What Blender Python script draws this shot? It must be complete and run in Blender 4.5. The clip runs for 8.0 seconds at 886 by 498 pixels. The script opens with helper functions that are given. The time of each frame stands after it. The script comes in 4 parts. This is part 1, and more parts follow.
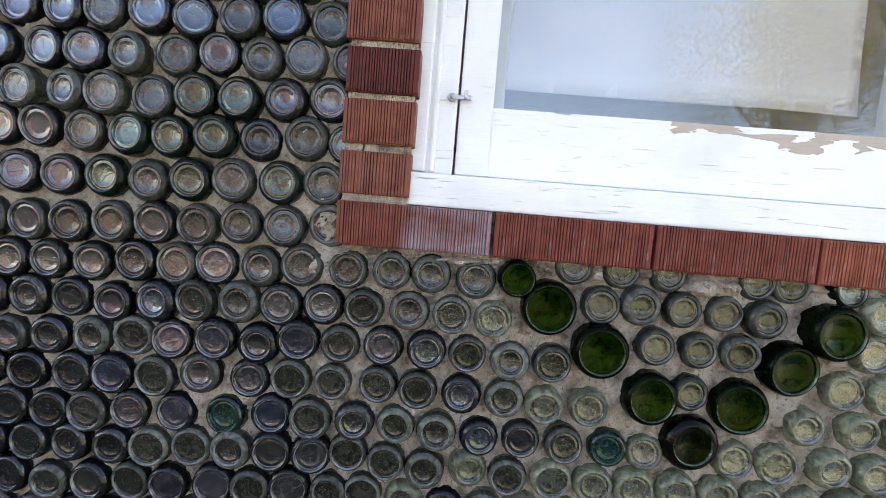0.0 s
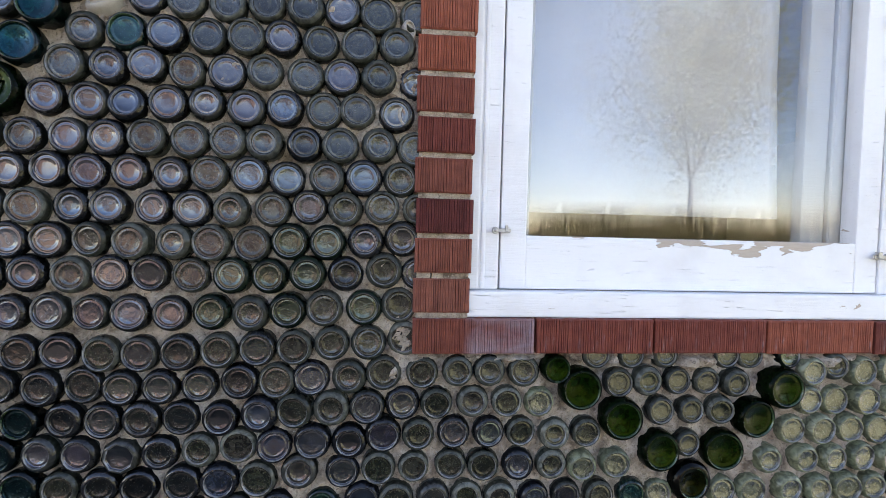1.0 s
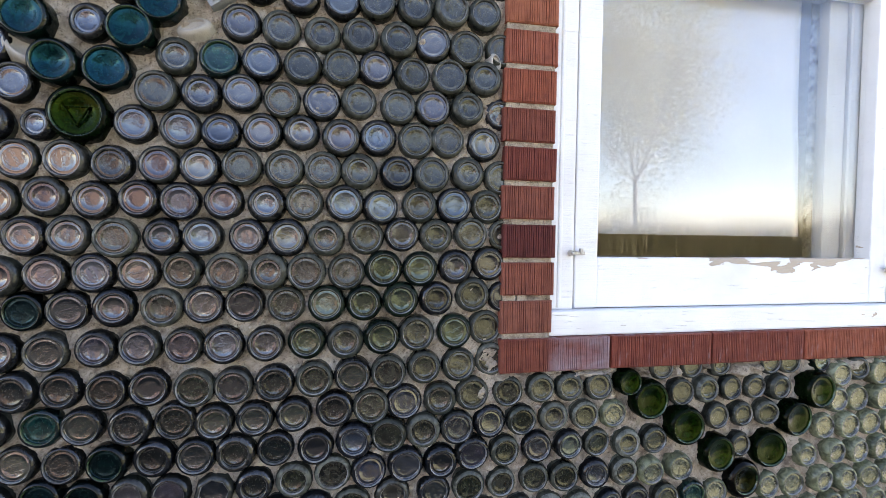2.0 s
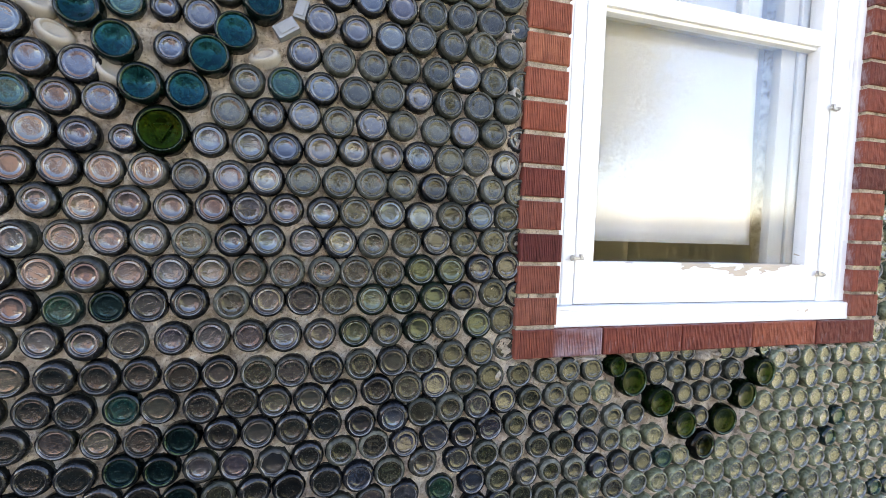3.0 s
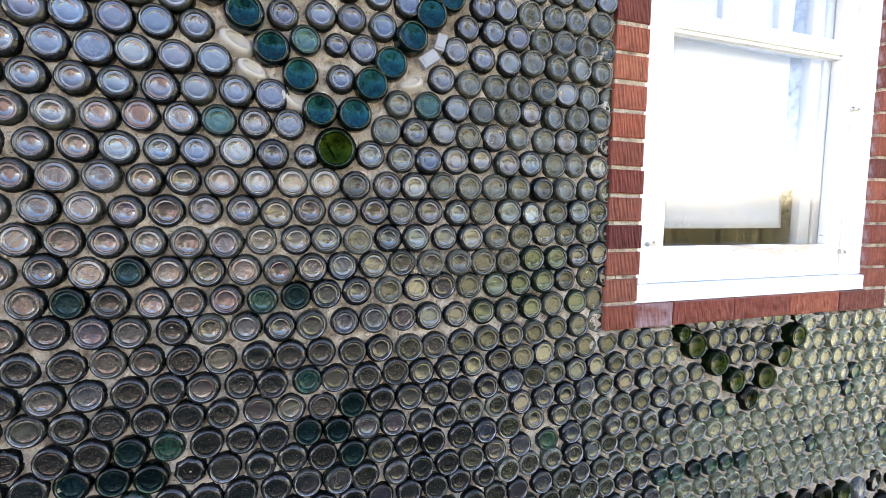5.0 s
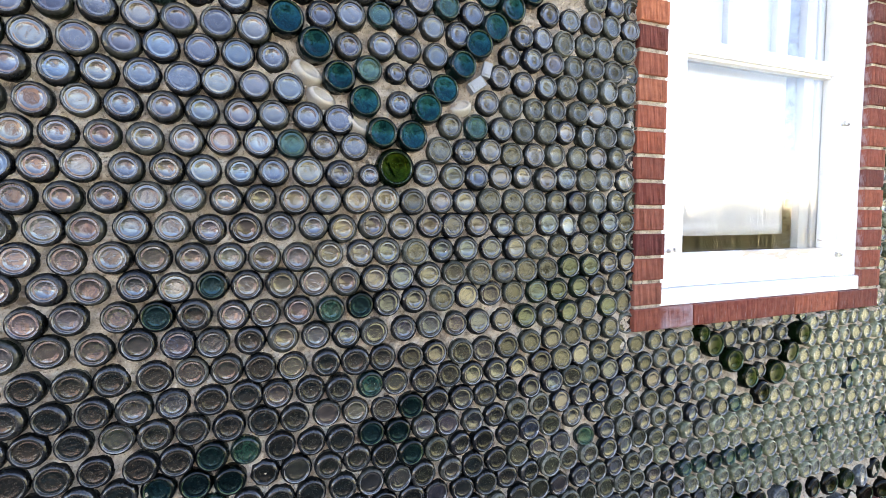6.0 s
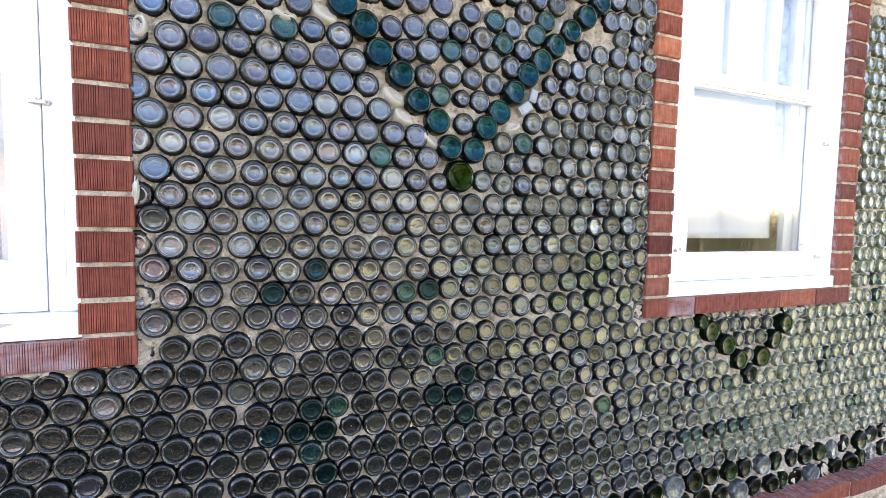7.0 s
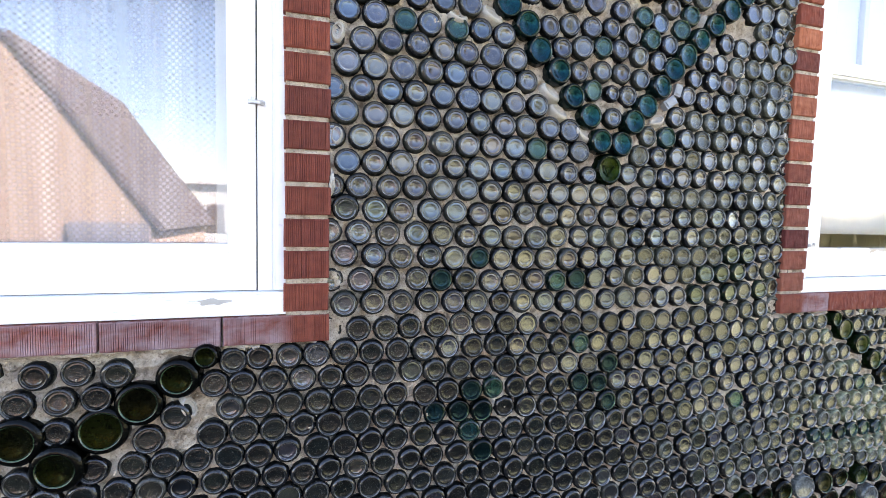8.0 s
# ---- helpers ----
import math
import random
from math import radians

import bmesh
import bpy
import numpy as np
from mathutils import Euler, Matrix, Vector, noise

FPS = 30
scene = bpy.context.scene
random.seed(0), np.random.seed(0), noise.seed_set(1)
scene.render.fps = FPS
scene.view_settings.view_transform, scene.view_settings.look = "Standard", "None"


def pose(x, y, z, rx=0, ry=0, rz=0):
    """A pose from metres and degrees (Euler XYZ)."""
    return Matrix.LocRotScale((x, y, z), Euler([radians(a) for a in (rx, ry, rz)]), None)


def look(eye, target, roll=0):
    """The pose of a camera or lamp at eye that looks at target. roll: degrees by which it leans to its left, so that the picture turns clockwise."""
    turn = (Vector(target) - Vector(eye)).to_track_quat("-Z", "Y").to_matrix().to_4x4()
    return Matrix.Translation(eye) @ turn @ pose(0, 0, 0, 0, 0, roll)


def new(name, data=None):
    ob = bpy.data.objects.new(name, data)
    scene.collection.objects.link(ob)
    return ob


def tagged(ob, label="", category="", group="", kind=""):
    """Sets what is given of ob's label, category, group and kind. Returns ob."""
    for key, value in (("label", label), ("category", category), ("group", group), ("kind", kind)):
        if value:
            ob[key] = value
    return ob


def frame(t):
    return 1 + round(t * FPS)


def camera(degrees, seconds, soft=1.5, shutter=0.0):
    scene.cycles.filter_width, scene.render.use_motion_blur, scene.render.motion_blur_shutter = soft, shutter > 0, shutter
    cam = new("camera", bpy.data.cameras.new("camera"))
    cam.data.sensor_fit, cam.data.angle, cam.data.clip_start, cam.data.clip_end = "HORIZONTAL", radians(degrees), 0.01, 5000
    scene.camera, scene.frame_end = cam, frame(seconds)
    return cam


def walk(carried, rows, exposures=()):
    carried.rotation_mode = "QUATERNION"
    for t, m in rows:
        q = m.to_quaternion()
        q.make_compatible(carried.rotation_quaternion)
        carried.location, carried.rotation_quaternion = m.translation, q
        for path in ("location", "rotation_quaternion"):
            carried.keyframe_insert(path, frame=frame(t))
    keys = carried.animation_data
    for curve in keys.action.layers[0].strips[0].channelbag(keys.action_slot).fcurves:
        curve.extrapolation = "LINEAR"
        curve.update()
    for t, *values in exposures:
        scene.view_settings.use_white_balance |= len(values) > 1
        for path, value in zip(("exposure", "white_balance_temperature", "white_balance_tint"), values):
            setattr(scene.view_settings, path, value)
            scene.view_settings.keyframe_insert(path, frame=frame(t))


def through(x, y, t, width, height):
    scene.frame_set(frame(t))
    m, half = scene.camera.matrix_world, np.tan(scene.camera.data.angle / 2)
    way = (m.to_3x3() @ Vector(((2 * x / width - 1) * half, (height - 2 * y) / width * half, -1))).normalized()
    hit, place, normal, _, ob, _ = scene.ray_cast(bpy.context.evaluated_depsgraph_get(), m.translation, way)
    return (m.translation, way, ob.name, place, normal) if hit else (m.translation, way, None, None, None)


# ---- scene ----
cam = camera(86.8, 8.0, soft=0.8)
PATH = [
    (0, (0.164, -0.609, 1.418), (0.094, 1.381, 1.236), 4.7),
    (0.5, (0.082, -0.72, 1.504), (0.122, 1.278, 1.409), 2.7),
    (1, (-0.023, -0.758, 1.559), (0.159, 1.232, 1.481), 1.4),
    (1.5, (-0.161, -0.749, 1.566), (0.116, 1.232, 1.523), 1.3),
    (1.7, (-0.2, -0.746, 1.577), (0.124, 1.227, 1.526), 1.0),
    (2.8, (-0.375, -0.824, 1.62), (0.15, 1.103, 1.525), 1.7),
    (3, (-0.409, -0.847, 1.624), (0.159, 1.068, 1.517), 2.1),
    (3.5, (-0.503, -0.912, 1.633), (0.157, 0.971, 1.498), 2.7),
    (4, (-0.569, -0.944, 1.644), (0.118, 0.927, 1.478), 2.2),
    (4.5, (-0.633, -0.934, 1.643), (0.004, 0.954, 1.466), 1.3),
    (4.7, (-0.666, -0.921, 1.644), (-0.046, 0.972, 1.464), 0.9),
    (5.8, (-0.860, -0.928, 1.646), (-0.151, 0.937, 1.514), -0.2),
    (6, (-0.883, -0.944, 1.65), (-0.178, 0.924, 1.524), -0.2),
    (6.5, (-0.99, -1.013, 1.649), (-0.276, 0.852, 1.546), 0.6),
    (7, (-1.11, -1.075, 1.649), (-0.357, 0.774, 1.522), 1.0),
    (7.5, (-1.236, -1.083, 1.636), (-0.502, 0.773, 1.505), 1.5),
    (8, (-1.391, -1.034, 1.623), (-0.798, 0.872, 1.49), 1.3),
]

EXPOSURES = [(0.0, 2.50, 7250, 23), (0.5, 2.19, 7000, 23), (1.0, 2.29, 6950, 24), (1.7, 2.48, 7050, 24), (2.8, 2.79, 7350, 23), (3.5, 3.05, 7350, 23), (6.5, 3.34, 7300, 22), (7.4, 3.37, 7200, 22), (8.0, 3.05, 7050, 22)]
walk(cam, [(t, look(eye, target, roll)) for t, eye, target, roll in PATH], EXPOSURES)

# ---- world and sun ----
SUN_UP, SUN_TURN = radians(33), radians(56)
world = bpy.data.worlds.new("sky")
scene.world = world
world.use_nodes = True
wn = world.node_tree
sky = wn.nodes.new("ShaderNodeTexSky")
sky.sky_type, sky.sun_disc = "NISHITA", False
sky.sun_elevation, sky.sun_rotation = SUN_UP, SUN_TURN
sky.dust_density = 0.15
wn.links.new(sky.outputs[0], wn.nodes["Background"].inputs[0])
wn.nodes["Background"].inputs[1].default_value = 0.12
sun = new("sun", bpy.data.lights.new("sun", "SUN"))
sun.data.energy, sun.data.angle, sun.data.color = 5.0, radians(0.5), (1.0, 0.96, 0.90)
sun_way = Vector((math.sin(SUN_TURN) * math.cos(SUN_UP), math.cos(SUN_TURN) * math.cos(SUN_UP), math.sin(SUN_UP)))
sun.matrix_world = look(sun_way * 30, (0, 0, 0))


# ---- materials ----
class Mat:
    """A node material with short calls."""

    def __init__(self, name):
        self.m = bpy.data.materials.new(name)
        self.m.use_nodes = True
        self.t = self.m.node_tree
        self.b = self.t.nodes["Principled BSDF"]
        self.out = self.t.nodes["Material Output"]

    def n(self, kind, **props):
        node = self.t.nodes.new("ShaderNode" + kind)
        for k, v in props.items():
            if k == "op":
                node.operation = v
            elif k == "dtype":
                node.data_type = v
            elif k == "clamp":
                node.use_clamp = v
            elif k == "wtype":
                node.wave_type = v
            elif k == "bands":
                node.bands_direction = v
            elif k == "feature":
                node.feature = v
        return node

    def put(self, node, slot, value):
        s = node.inputs[slot]
        if isinstance(value, bpy.types.NodeSocket):
            self.t.links.new(value, s)
        else:
            s.default_value = value

    def coords(self, scale=(1, 1, 1), kind="Object"):
        c, mp = self.n("TexCoord"), self.n("Mapping")
        self.t.links.new(c.outputs[kind], mp.inputs[0])
        mp.inputs["Scale"].default_value = scale
        return mp.outputs[0]

    def noise(self, vec, scale, detail=4.0, rough=0.55, distort=0.0):
        nd = self.n("TexNoise")
        self.put(nd, "Vector", vec)
        for k, v in (("Scale", scale), ("Detail", detail), ("Roughness", rough), ("Distortion", distort)):
            nd.inputs[k].default_value = v
        return nd.outputs[0]

    def math(self, op, a, b=0.0, clamp=False):
        nd = self.n("Math", op=op, clamp=clamp)
        self.put(nd, 0, a)
        self.put(nd, 1, b)
        return nd.outputs[0]

    def step(self, v, lo, hi):
        nd = self.n("MapRange")
        self.put(nd, 0, v)
        nd.inputs[1].default_value, nd.inputs[2].default_value = lo, hi
        return nd.outputs[0]

    def ramp(self, v, stops, flat=False):
        nd = self.n("ValToRGB")
        self.put(nd, 0, v)
        r = nd.color_ramp
        if flat:
            r.interpolation = "CONSTANT"
        while len(r.elements) < len(stops):
            r.elements.new(0.5)
        for e, (p, c) in zip(r.elements, stops):
            e.position, e.color = p, (*c, 1)
        return nd.outputs[0]

    def mix(self, f, a, b, blend="MIX"):
        nd = self.n("Mix", dtype="RGBA")
        nd.blend_type = blend
        self.put(nd, 0, f)
        self.put(nd, 6, a if isinstance(a, bpy.types.NodeSocket) else (*a, 1))
        self.put(nd, 7, b if isinstance(b, bpy.types.NodeSocket) else (*b, 1))
        return nd.outputs[2]

    def bump(self, height, strength, distance):
        nd = self.n("Bump")
        self.put(nd, "Height", height)
        nd.inputs["Strength"].default_value, nd.inputs["Distance"].default_value = strength, distance
        self.put(self.b, "Normal", nd.outputs[0])

    def set(self, **kw):
        names = dict(color="Base Color", rough="Roughness", metal="Metallic", ior="IOR", trans="Transmission Weight", coat="Coat Weight", coat_rough="Coat Roughness", spec="Specular IOR Level", sss="Subsurface Weight", sheen="Sheen Weight", sheen_rough="Sheen Roughness", sheen_tint="Sheen Tint", tint="Specular Tint")
        for k, v in kw.items():
            if k in ("color", "sheen_tint", "tint") and not isinstance(v, bpy.types.NodeSocket):
                v = (*v, 1)
            self.put(self.b, names[k], v)
        return self


def random_of(mat, island):
    if island:
        return mat.n("NewGeometry").outputs["Random Per Island"]
    return mat.n("ObjectInfo").outputs["Random"]


def place_vec(m):
    return m.n("NewGeometry").outputs["Position"]


def glass_heel(name, island, tints, sheen=0.08, trans=0.0, spec=0.4, ior=1.52):
    """Thick glass of a bottle's side and heel: the dark hollow behind it is put into the colour, or pale and clear."""
    m = Mat(name)
    r = random_of(m, island)
    vec = place_vec(m)
    film = m.noise(vec, 160, 4, 0.6, 0.8)
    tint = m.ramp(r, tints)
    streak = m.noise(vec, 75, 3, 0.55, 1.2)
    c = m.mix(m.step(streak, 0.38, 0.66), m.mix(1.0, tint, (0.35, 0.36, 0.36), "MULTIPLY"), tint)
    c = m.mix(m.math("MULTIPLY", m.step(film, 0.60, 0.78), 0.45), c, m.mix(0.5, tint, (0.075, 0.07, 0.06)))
    m.set(color=c, rough=m.math("ADD", 0.04, m.math("MULTIPLY", m.step(film, 0.4, 0.8), 0.3)), ior=ior, spec=spec, trans=trans, sheen=sheen, sheen_rough=0.35, sheen_tint=(0.92, 0.95, 0.80))
    m.bump(m.noise(vec, 90, 3), 0.35, 0.003)
    return m.m


def glass_base(name, island, tones, dust=0.28, ior=1.66, deep=(0.22, 0.215, 0.20), wavy=0.13, sheen=0.1, spec=0.5, letters=0.22, tint=(1, 1, 1), film=0.30):
    """The base at the end of a bottle: moulded, slightly wavy glass; the dim hollow and the dust inside are in its
    colour.
    """
    m = Mat(name)
    r = random_of(m, island)
    tone = m.ramp(r, tones)
    vec = place_vec(m)
    cloud = m.noise(vec, 62, 5, 0.62, 1.6)
    smear = m.noise(vec, 150, 4, 0.65, 2.2)
    fine = m.noise(vec, 700, 3, 0.6)
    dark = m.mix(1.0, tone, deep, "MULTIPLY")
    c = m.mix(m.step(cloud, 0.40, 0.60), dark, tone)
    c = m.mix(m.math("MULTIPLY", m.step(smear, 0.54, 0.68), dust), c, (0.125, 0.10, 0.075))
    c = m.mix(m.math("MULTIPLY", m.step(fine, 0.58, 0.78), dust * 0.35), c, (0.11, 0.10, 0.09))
    other = m.math("FRACT", m.math("MULTIPLY", r, 7.31))
    gloss = m.math("MULTIPLY", spec, m.math("ADD", 0.72, m.math("MULTIPLY", other, 0.5)))
    m.set(color=c, rough=m.math("ADD", 0.10, m.math("MULTIPLY", m.step(smear, 0.44, 0.74), film)), ior=ior, spec=gloss, tint=m.ramp(other, tint) if isinstance(tint, list) else tint, sheen=sheen, sheen_rough=0.35, sheen_tint=(0.92, 0.95, 0.78))
    # moulded maker's marks: two raised lines of worn letters across the middle, on some bottles
    uv = m.n("UVMap").outputs[0]
    sep = m.n("SeparateXYZ")
    m.put(sep, 0, uv)
    u, v = sep.outputs[0], sep.outputs[1]
    away = m.math("SQRT", m.math("ADD", m.math("MULTIPLY", u, u), m.math("MULTIPLY", v, v)))
    shift = m.n("CombineXYZ")
    m.put(shift, 0, m.math("ADD", m.math("MULTIPLY", u, 9.0), m.math("MULTIPLY", r, 400.0)))
    m.put(shift, 1, m.math("MULTIPLY", v, 8.0))
    worn = m.step(m.noise(shift.outputs[0], 1.0, 2, 0.5), 0.47, 0.56)
    lines = m.step(m.math("COSINE", m.math("MULTIPLY", v, 17.0)), -0.1, 0.35)
    mark = m.math("MULTIPLY", m.math("MULTIPLY", worn, lines), m.math("MULTIPLY", m.step(away, 0.52, 0.44), m.step(other, 0.25, 0.5)))
    soft = m.n("Bump")
    m.put(soft, "Height", m.noise(vec, 85, 2, 0.5, 0.8))
    soft.inputs["Strength"].default_value, soft.inputs["Distance"].default_value = wavy, 0.0035
    m.bump(mark, letters, 0.0009)
    m.put(m.b.inputs["Normal"].links[0].from_node, "Normal", soft.outputs[0])
    return m.m


def glass_ring(name, tone):
    """The bearing ring, frosted by wear; the sky's highlight on it is put into the pale tone."""
    m = Mat(name)
    vec = place_vec(m)
    worn = m.step(m.noise(vec, 48, 4, 0.6), 0.36, 0.68)
    m.set(color=m.mix(worn, tuple(k * 0.12 for k in tone), tone), rough=0.2, ior=1.6)
    m.bump(m.noise(vec, 300, 2), 0.3, 0.002)
    return m.m


# near-black: the dark hollow behind clear glass is put into these tints
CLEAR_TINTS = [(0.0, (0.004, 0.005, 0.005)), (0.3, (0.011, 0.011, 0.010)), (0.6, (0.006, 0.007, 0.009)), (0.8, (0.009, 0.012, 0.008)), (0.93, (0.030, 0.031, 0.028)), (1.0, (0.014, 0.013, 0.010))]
# dark tones: the unlit inside of a clear bottle is in the colour
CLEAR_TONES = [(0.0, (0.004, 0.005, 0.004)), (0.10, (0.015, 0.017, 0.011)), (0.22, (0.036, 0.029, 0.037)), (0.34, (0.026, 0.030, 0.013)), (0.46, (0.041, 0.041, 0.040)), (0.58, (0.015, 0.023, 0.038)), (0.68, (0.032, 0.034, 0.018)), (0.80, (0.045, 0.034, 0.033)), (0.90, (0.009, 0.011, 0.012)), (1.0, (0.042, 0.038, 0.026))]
PALE_TINTS = [(0.0, (0.1601, 0.1749, 0.1043)), (0.4, (0.2339, 0.2462, 0.149)), (0.7, (0.1231, 0.1416, 0.0845)), (1.0, (0.2832, 0.2955, 0.1888))]
PALE_TONES = [(0.0, (0.0494, 0.0535, 0.0308)), (0.3, (0.0803, 0.0823, 0.0515)), (0.6, (0.0618, 0.0659, 0.0452)), (0.85, (0.0926, 0.0906, 0.0556)), (1.0, (0.0474, 0.0577, 0.0391))]
# straw class: clear glass with the sunny yard's reflection put into its colour
STRAW_TINTS = [(0.0, (0.0132, 0.0144, 0.0116)), (0.6, (0.03, 0.0318, 0.0244)), (1.0, (0.054, 0.057, 0.0435))]
STRAW_TONES = [(0.0, (0.0182, 0.0194, 0.0114)), (0.3, (0.0322, 0.0325, 0.0204)), (0.55, (0.0215, 0.0246, 0.0137)), (0.8, (0.0348, 0.0314, 0.0251)), (1.0, (0.0246, 0.0288, 0.0125))]
# darker bottle glass, with the low wall's shade also in its colour
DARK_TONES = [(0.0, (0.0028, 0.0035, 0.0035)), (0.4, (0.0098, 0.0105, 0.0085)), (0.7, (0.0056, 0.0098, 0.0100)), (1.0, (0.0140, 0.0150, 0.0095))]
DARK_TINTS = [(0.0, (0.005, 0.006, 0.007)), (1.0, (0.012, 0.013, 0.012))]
EDGE_TINTS = [(0.0, (0.014, 0.016, 0.015)), (0.35, (0.065, 0.068, 0.058)), (0.7, (0.034, 0.038, 0.034)), (1.0, (0.12, 0.12, 0.105))]
PALE_EDGES = [(0.0, (0.1094, 0.1259, 0.0751)), (0.5, (0.186, 0.197, 0.1236)), (1.0, (0.2627, 0.2736, 0.1766))]
GREEN_TINTS = [(0.0, (0.001, 0.004, 0.001)), (1.0, (0.003, 0.008, 0.002))]
GREEN_TONES = [(0.0, (0.001, 0.006, 0.001)), (1.0, (0.004, 0.015, 0.001))]
AQUA_TINTS = [(0.0, (0.004, 0.014, 0.014)), (1.0, (0.009, 0.024, 0.018))]
SKY_TINTS = [(0.0, (0.80, 0.84, 1.0)), (0.25, (1.0, 0.93, 1.0)), (0.45, (0.68, 0.82, 1.0)), (0.6, (0.92, 0.93, 1.0)), (0.8, (1.0, 0.96, 0.90)), (1.0, (0.62, 0.80, 1.0))]
AQUA_TONES = [(0.0, (0.002, 0.020, 0.019)), (0.4, (0.006, 0.030, 0.012)), (0.7, (0.003, 0.020, 0.026)), (1.0, (0.010, 0.036, 0.012))]


def make_mortar():
    m = Mat("mortar")
    vec = m.coords()
    big, mid, fine = m.noise(vec, 3.5, 4), m.noise(vec, 38, 5, 0.6), m.noise(vec, 520, 3, 0.7)
    grit = m.noise(vec, 170, 4, 0.7)
    c = m.ramp(mid, [(0.34, (0.20, 0.155, 0.115)), (0.45, (0.45, 0.365, 0.275)), (0.55, (0.58, 0.485, 0.375)), (0.66, (0.68, 0.59, 0.48))])
    c = m.mix(m.math("MULTIPLY", m.step(big, 0.42, 0.68), 0.4), c, (0.60, 0.52, 0.43))
    c = m.mix(m.math("MULTIPLY", m.step(grit, 0.44, 0.34), 0.75), c, (0.10, 0.078, 0.058))
    c = m.mix(m.math("MULTIPLY", m.step(grit, 0.60, 0.68), 0.65), c, (0.70, 0.64, 0.57))
    c = m.mix(m.math("MULTIPLY", m.step(fine, 0.55, 0.68), 0.6), c, (0.10, 0.08, 0.06))
    m.set(color=c, rough=0.95, spec=0.15)
    m.bump(m.math("ADD", m.math("ADD", mid, m.math("MULTIPLY", grit, 0.8)), m.math("MULTIPLY", fine, 0.5)), 1.0, 0.010)
    return m.m


def make_brick(name, painted=0.0, dusty=None, fired=(1, 1, 1)):
    m = Mat(name)
    r = m.n("ObjectInfo").outputs["Random"]
    vec = m.coords()
    tone = m.ramp(r, [(0.0, (0.13, 0.033, 0.024)), (0.25, (0.24, 0.060, 0.035)), (0.5, (0.17, 0.040, 0.027)), (0.75, (0.30, 0.083, 0.044)), (1.0, (0.11, 0.030, 0.025))])
    tone = m.mix(1.0, tone, fired, "MULTIPLY")
    mid, fine = m.noise(vec, 45, 4), m.noise(vec, 600, 3, 0.7)
    c = m.mix(m.step(mid, 0.4, 0.75), tone, m.mix(1.0, tone, (0.6, 0.5, 0.5), "MULTIPLY"))
    c = m.mix(m.math("MULTIPLY", m.step(fine, 0.58, 0.75), 0.6), c, (0.26, 0.12, 0.085))
    if painted:
        smear = m.step(m.noise(m.coords((9, 3, 0.5), "Generated"), 2.6, 6, 0.7, 0.2), 0.56 - painted, 0.86 - painted)
        c = m.mix(m.math("MULTIPLY", smear, 0.75), c, (0.42, 0.365, 0.385))
    if dusty:
        sep = m.n("SeparateXYZ")
        m.put(sep, 0, m.coords((1, 1, 1), "Generated"))
        veil = m.step(m.noise(m.coords((2.2, 1, 1.4), "Generated"), 1.6, 4, 0.6, 0.5), 0.30, 0.68)
        veil = m.math("MULTIPLY", veil, m.step(sep.outputs[0], *dusty))
        c = m.mix(m.math("MULTIPLY", veil, 0.62), c, (0.36, 0.30, 0.335))
    m.set(color=c, rough=0.78, spec=0.3)
    m.bump(m.math("ADD", mid, fine), 0.5, 0.0025)
    return m.m


def make_paint(name, peel, yellow=0.0, clean=1.0, cracks=0.15):
    """Old white oil paint on wood: cracks along the grain, tan where it has come off; clean scales the tone."""
    m = Mat(name)
    vec = m.coords((9, 60, 130))
    grain = m.noise(vec, 2.0, 5, 0.65, 0.4)
    big = m.noise(m.coords((7, 7, 22)), 1.6, 5, 0.6, 0.6)
    dirt = m.noise(m.coords(), 9, 4)
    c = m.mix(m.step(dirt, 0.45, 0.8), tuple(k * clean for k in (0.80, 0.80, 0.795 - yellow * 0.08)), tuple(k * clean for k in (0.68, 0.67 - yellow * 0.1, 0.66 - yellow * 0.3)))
    crack = m.step(grain, 0.355, 0.31)
    c = m.mix(m.math("MULTIPLY", crack, cracks), c, (0.36, 0.33, 0.31))
    bare = m.step(big, 0.70 - peel, 0.705 - peel)
    c = m.mix(bare, c, (0.45, 0.37, 0.30))
    m.set(color=c, rough=0.45, spec=0.4)
    m.bump(m.math("SUBTRACT", m.math("MULTIPLY", grain, 0.5), m.math("ADD", bare, m.math("MULTIPLY", crack, cracks * 2))), 0.8, 0.0022)
    return m.m


def make_flaked(name, z0, z1):
    """White paint that has come off in tan flakes along a rail's upper edge, where rain stands."""
    m = Mat(name)
    vec = m.coords((9, 60, 130))
    grain = m.noise(vec, 2.0, 5, 0.65, 0.4)
    sep = m.n("SeparateXYZ")
    m.put(sep, 0, place_vec(m))
    top = m.step(sep.outputs[2], z0, z1)
    big = m.noise(m.coords((9, 9, 34)), 1.0, 4, 0.5, 0.3)
    side = m.step(sep.outputs[0], 0.20, 0.60)
    bare = m.step(m.math("ADD", m.math("MULTIPLY", big, 0.8), m.math("MULTIPLY", m.math("MULTIPLY", top, side), 0.27)), 0.575, 0.581)
    c = m.mix(m.step(m.noise(m.coords(), 9, 4), 0.45, 0.8), (0.80, 0.80, 0.795), (0.69, 0.68, 0.67))
    crack = m.step(grain, 0.37, 0.32)
    c = m.mix(m.math("MULTIPLY", crack, 0.18), c, (0.38, 0.35, 0.33))
    c = m.mix(bare, c, m.mix(m.noise(vec, 6, 3), (0.38, 0.31, 0.25), (0.52, 0.44, 0.36)))
    m.set(color=c, rough=0.45, spec=0.4)
    m.bump(m.math("SUBTRACT", m.math("MULTIPLY", grain, 0.5), m.math("ADD", bare, m.math("MULTIPLY", crack, 0.3))), 0.8, 0.0024)
    return m.m


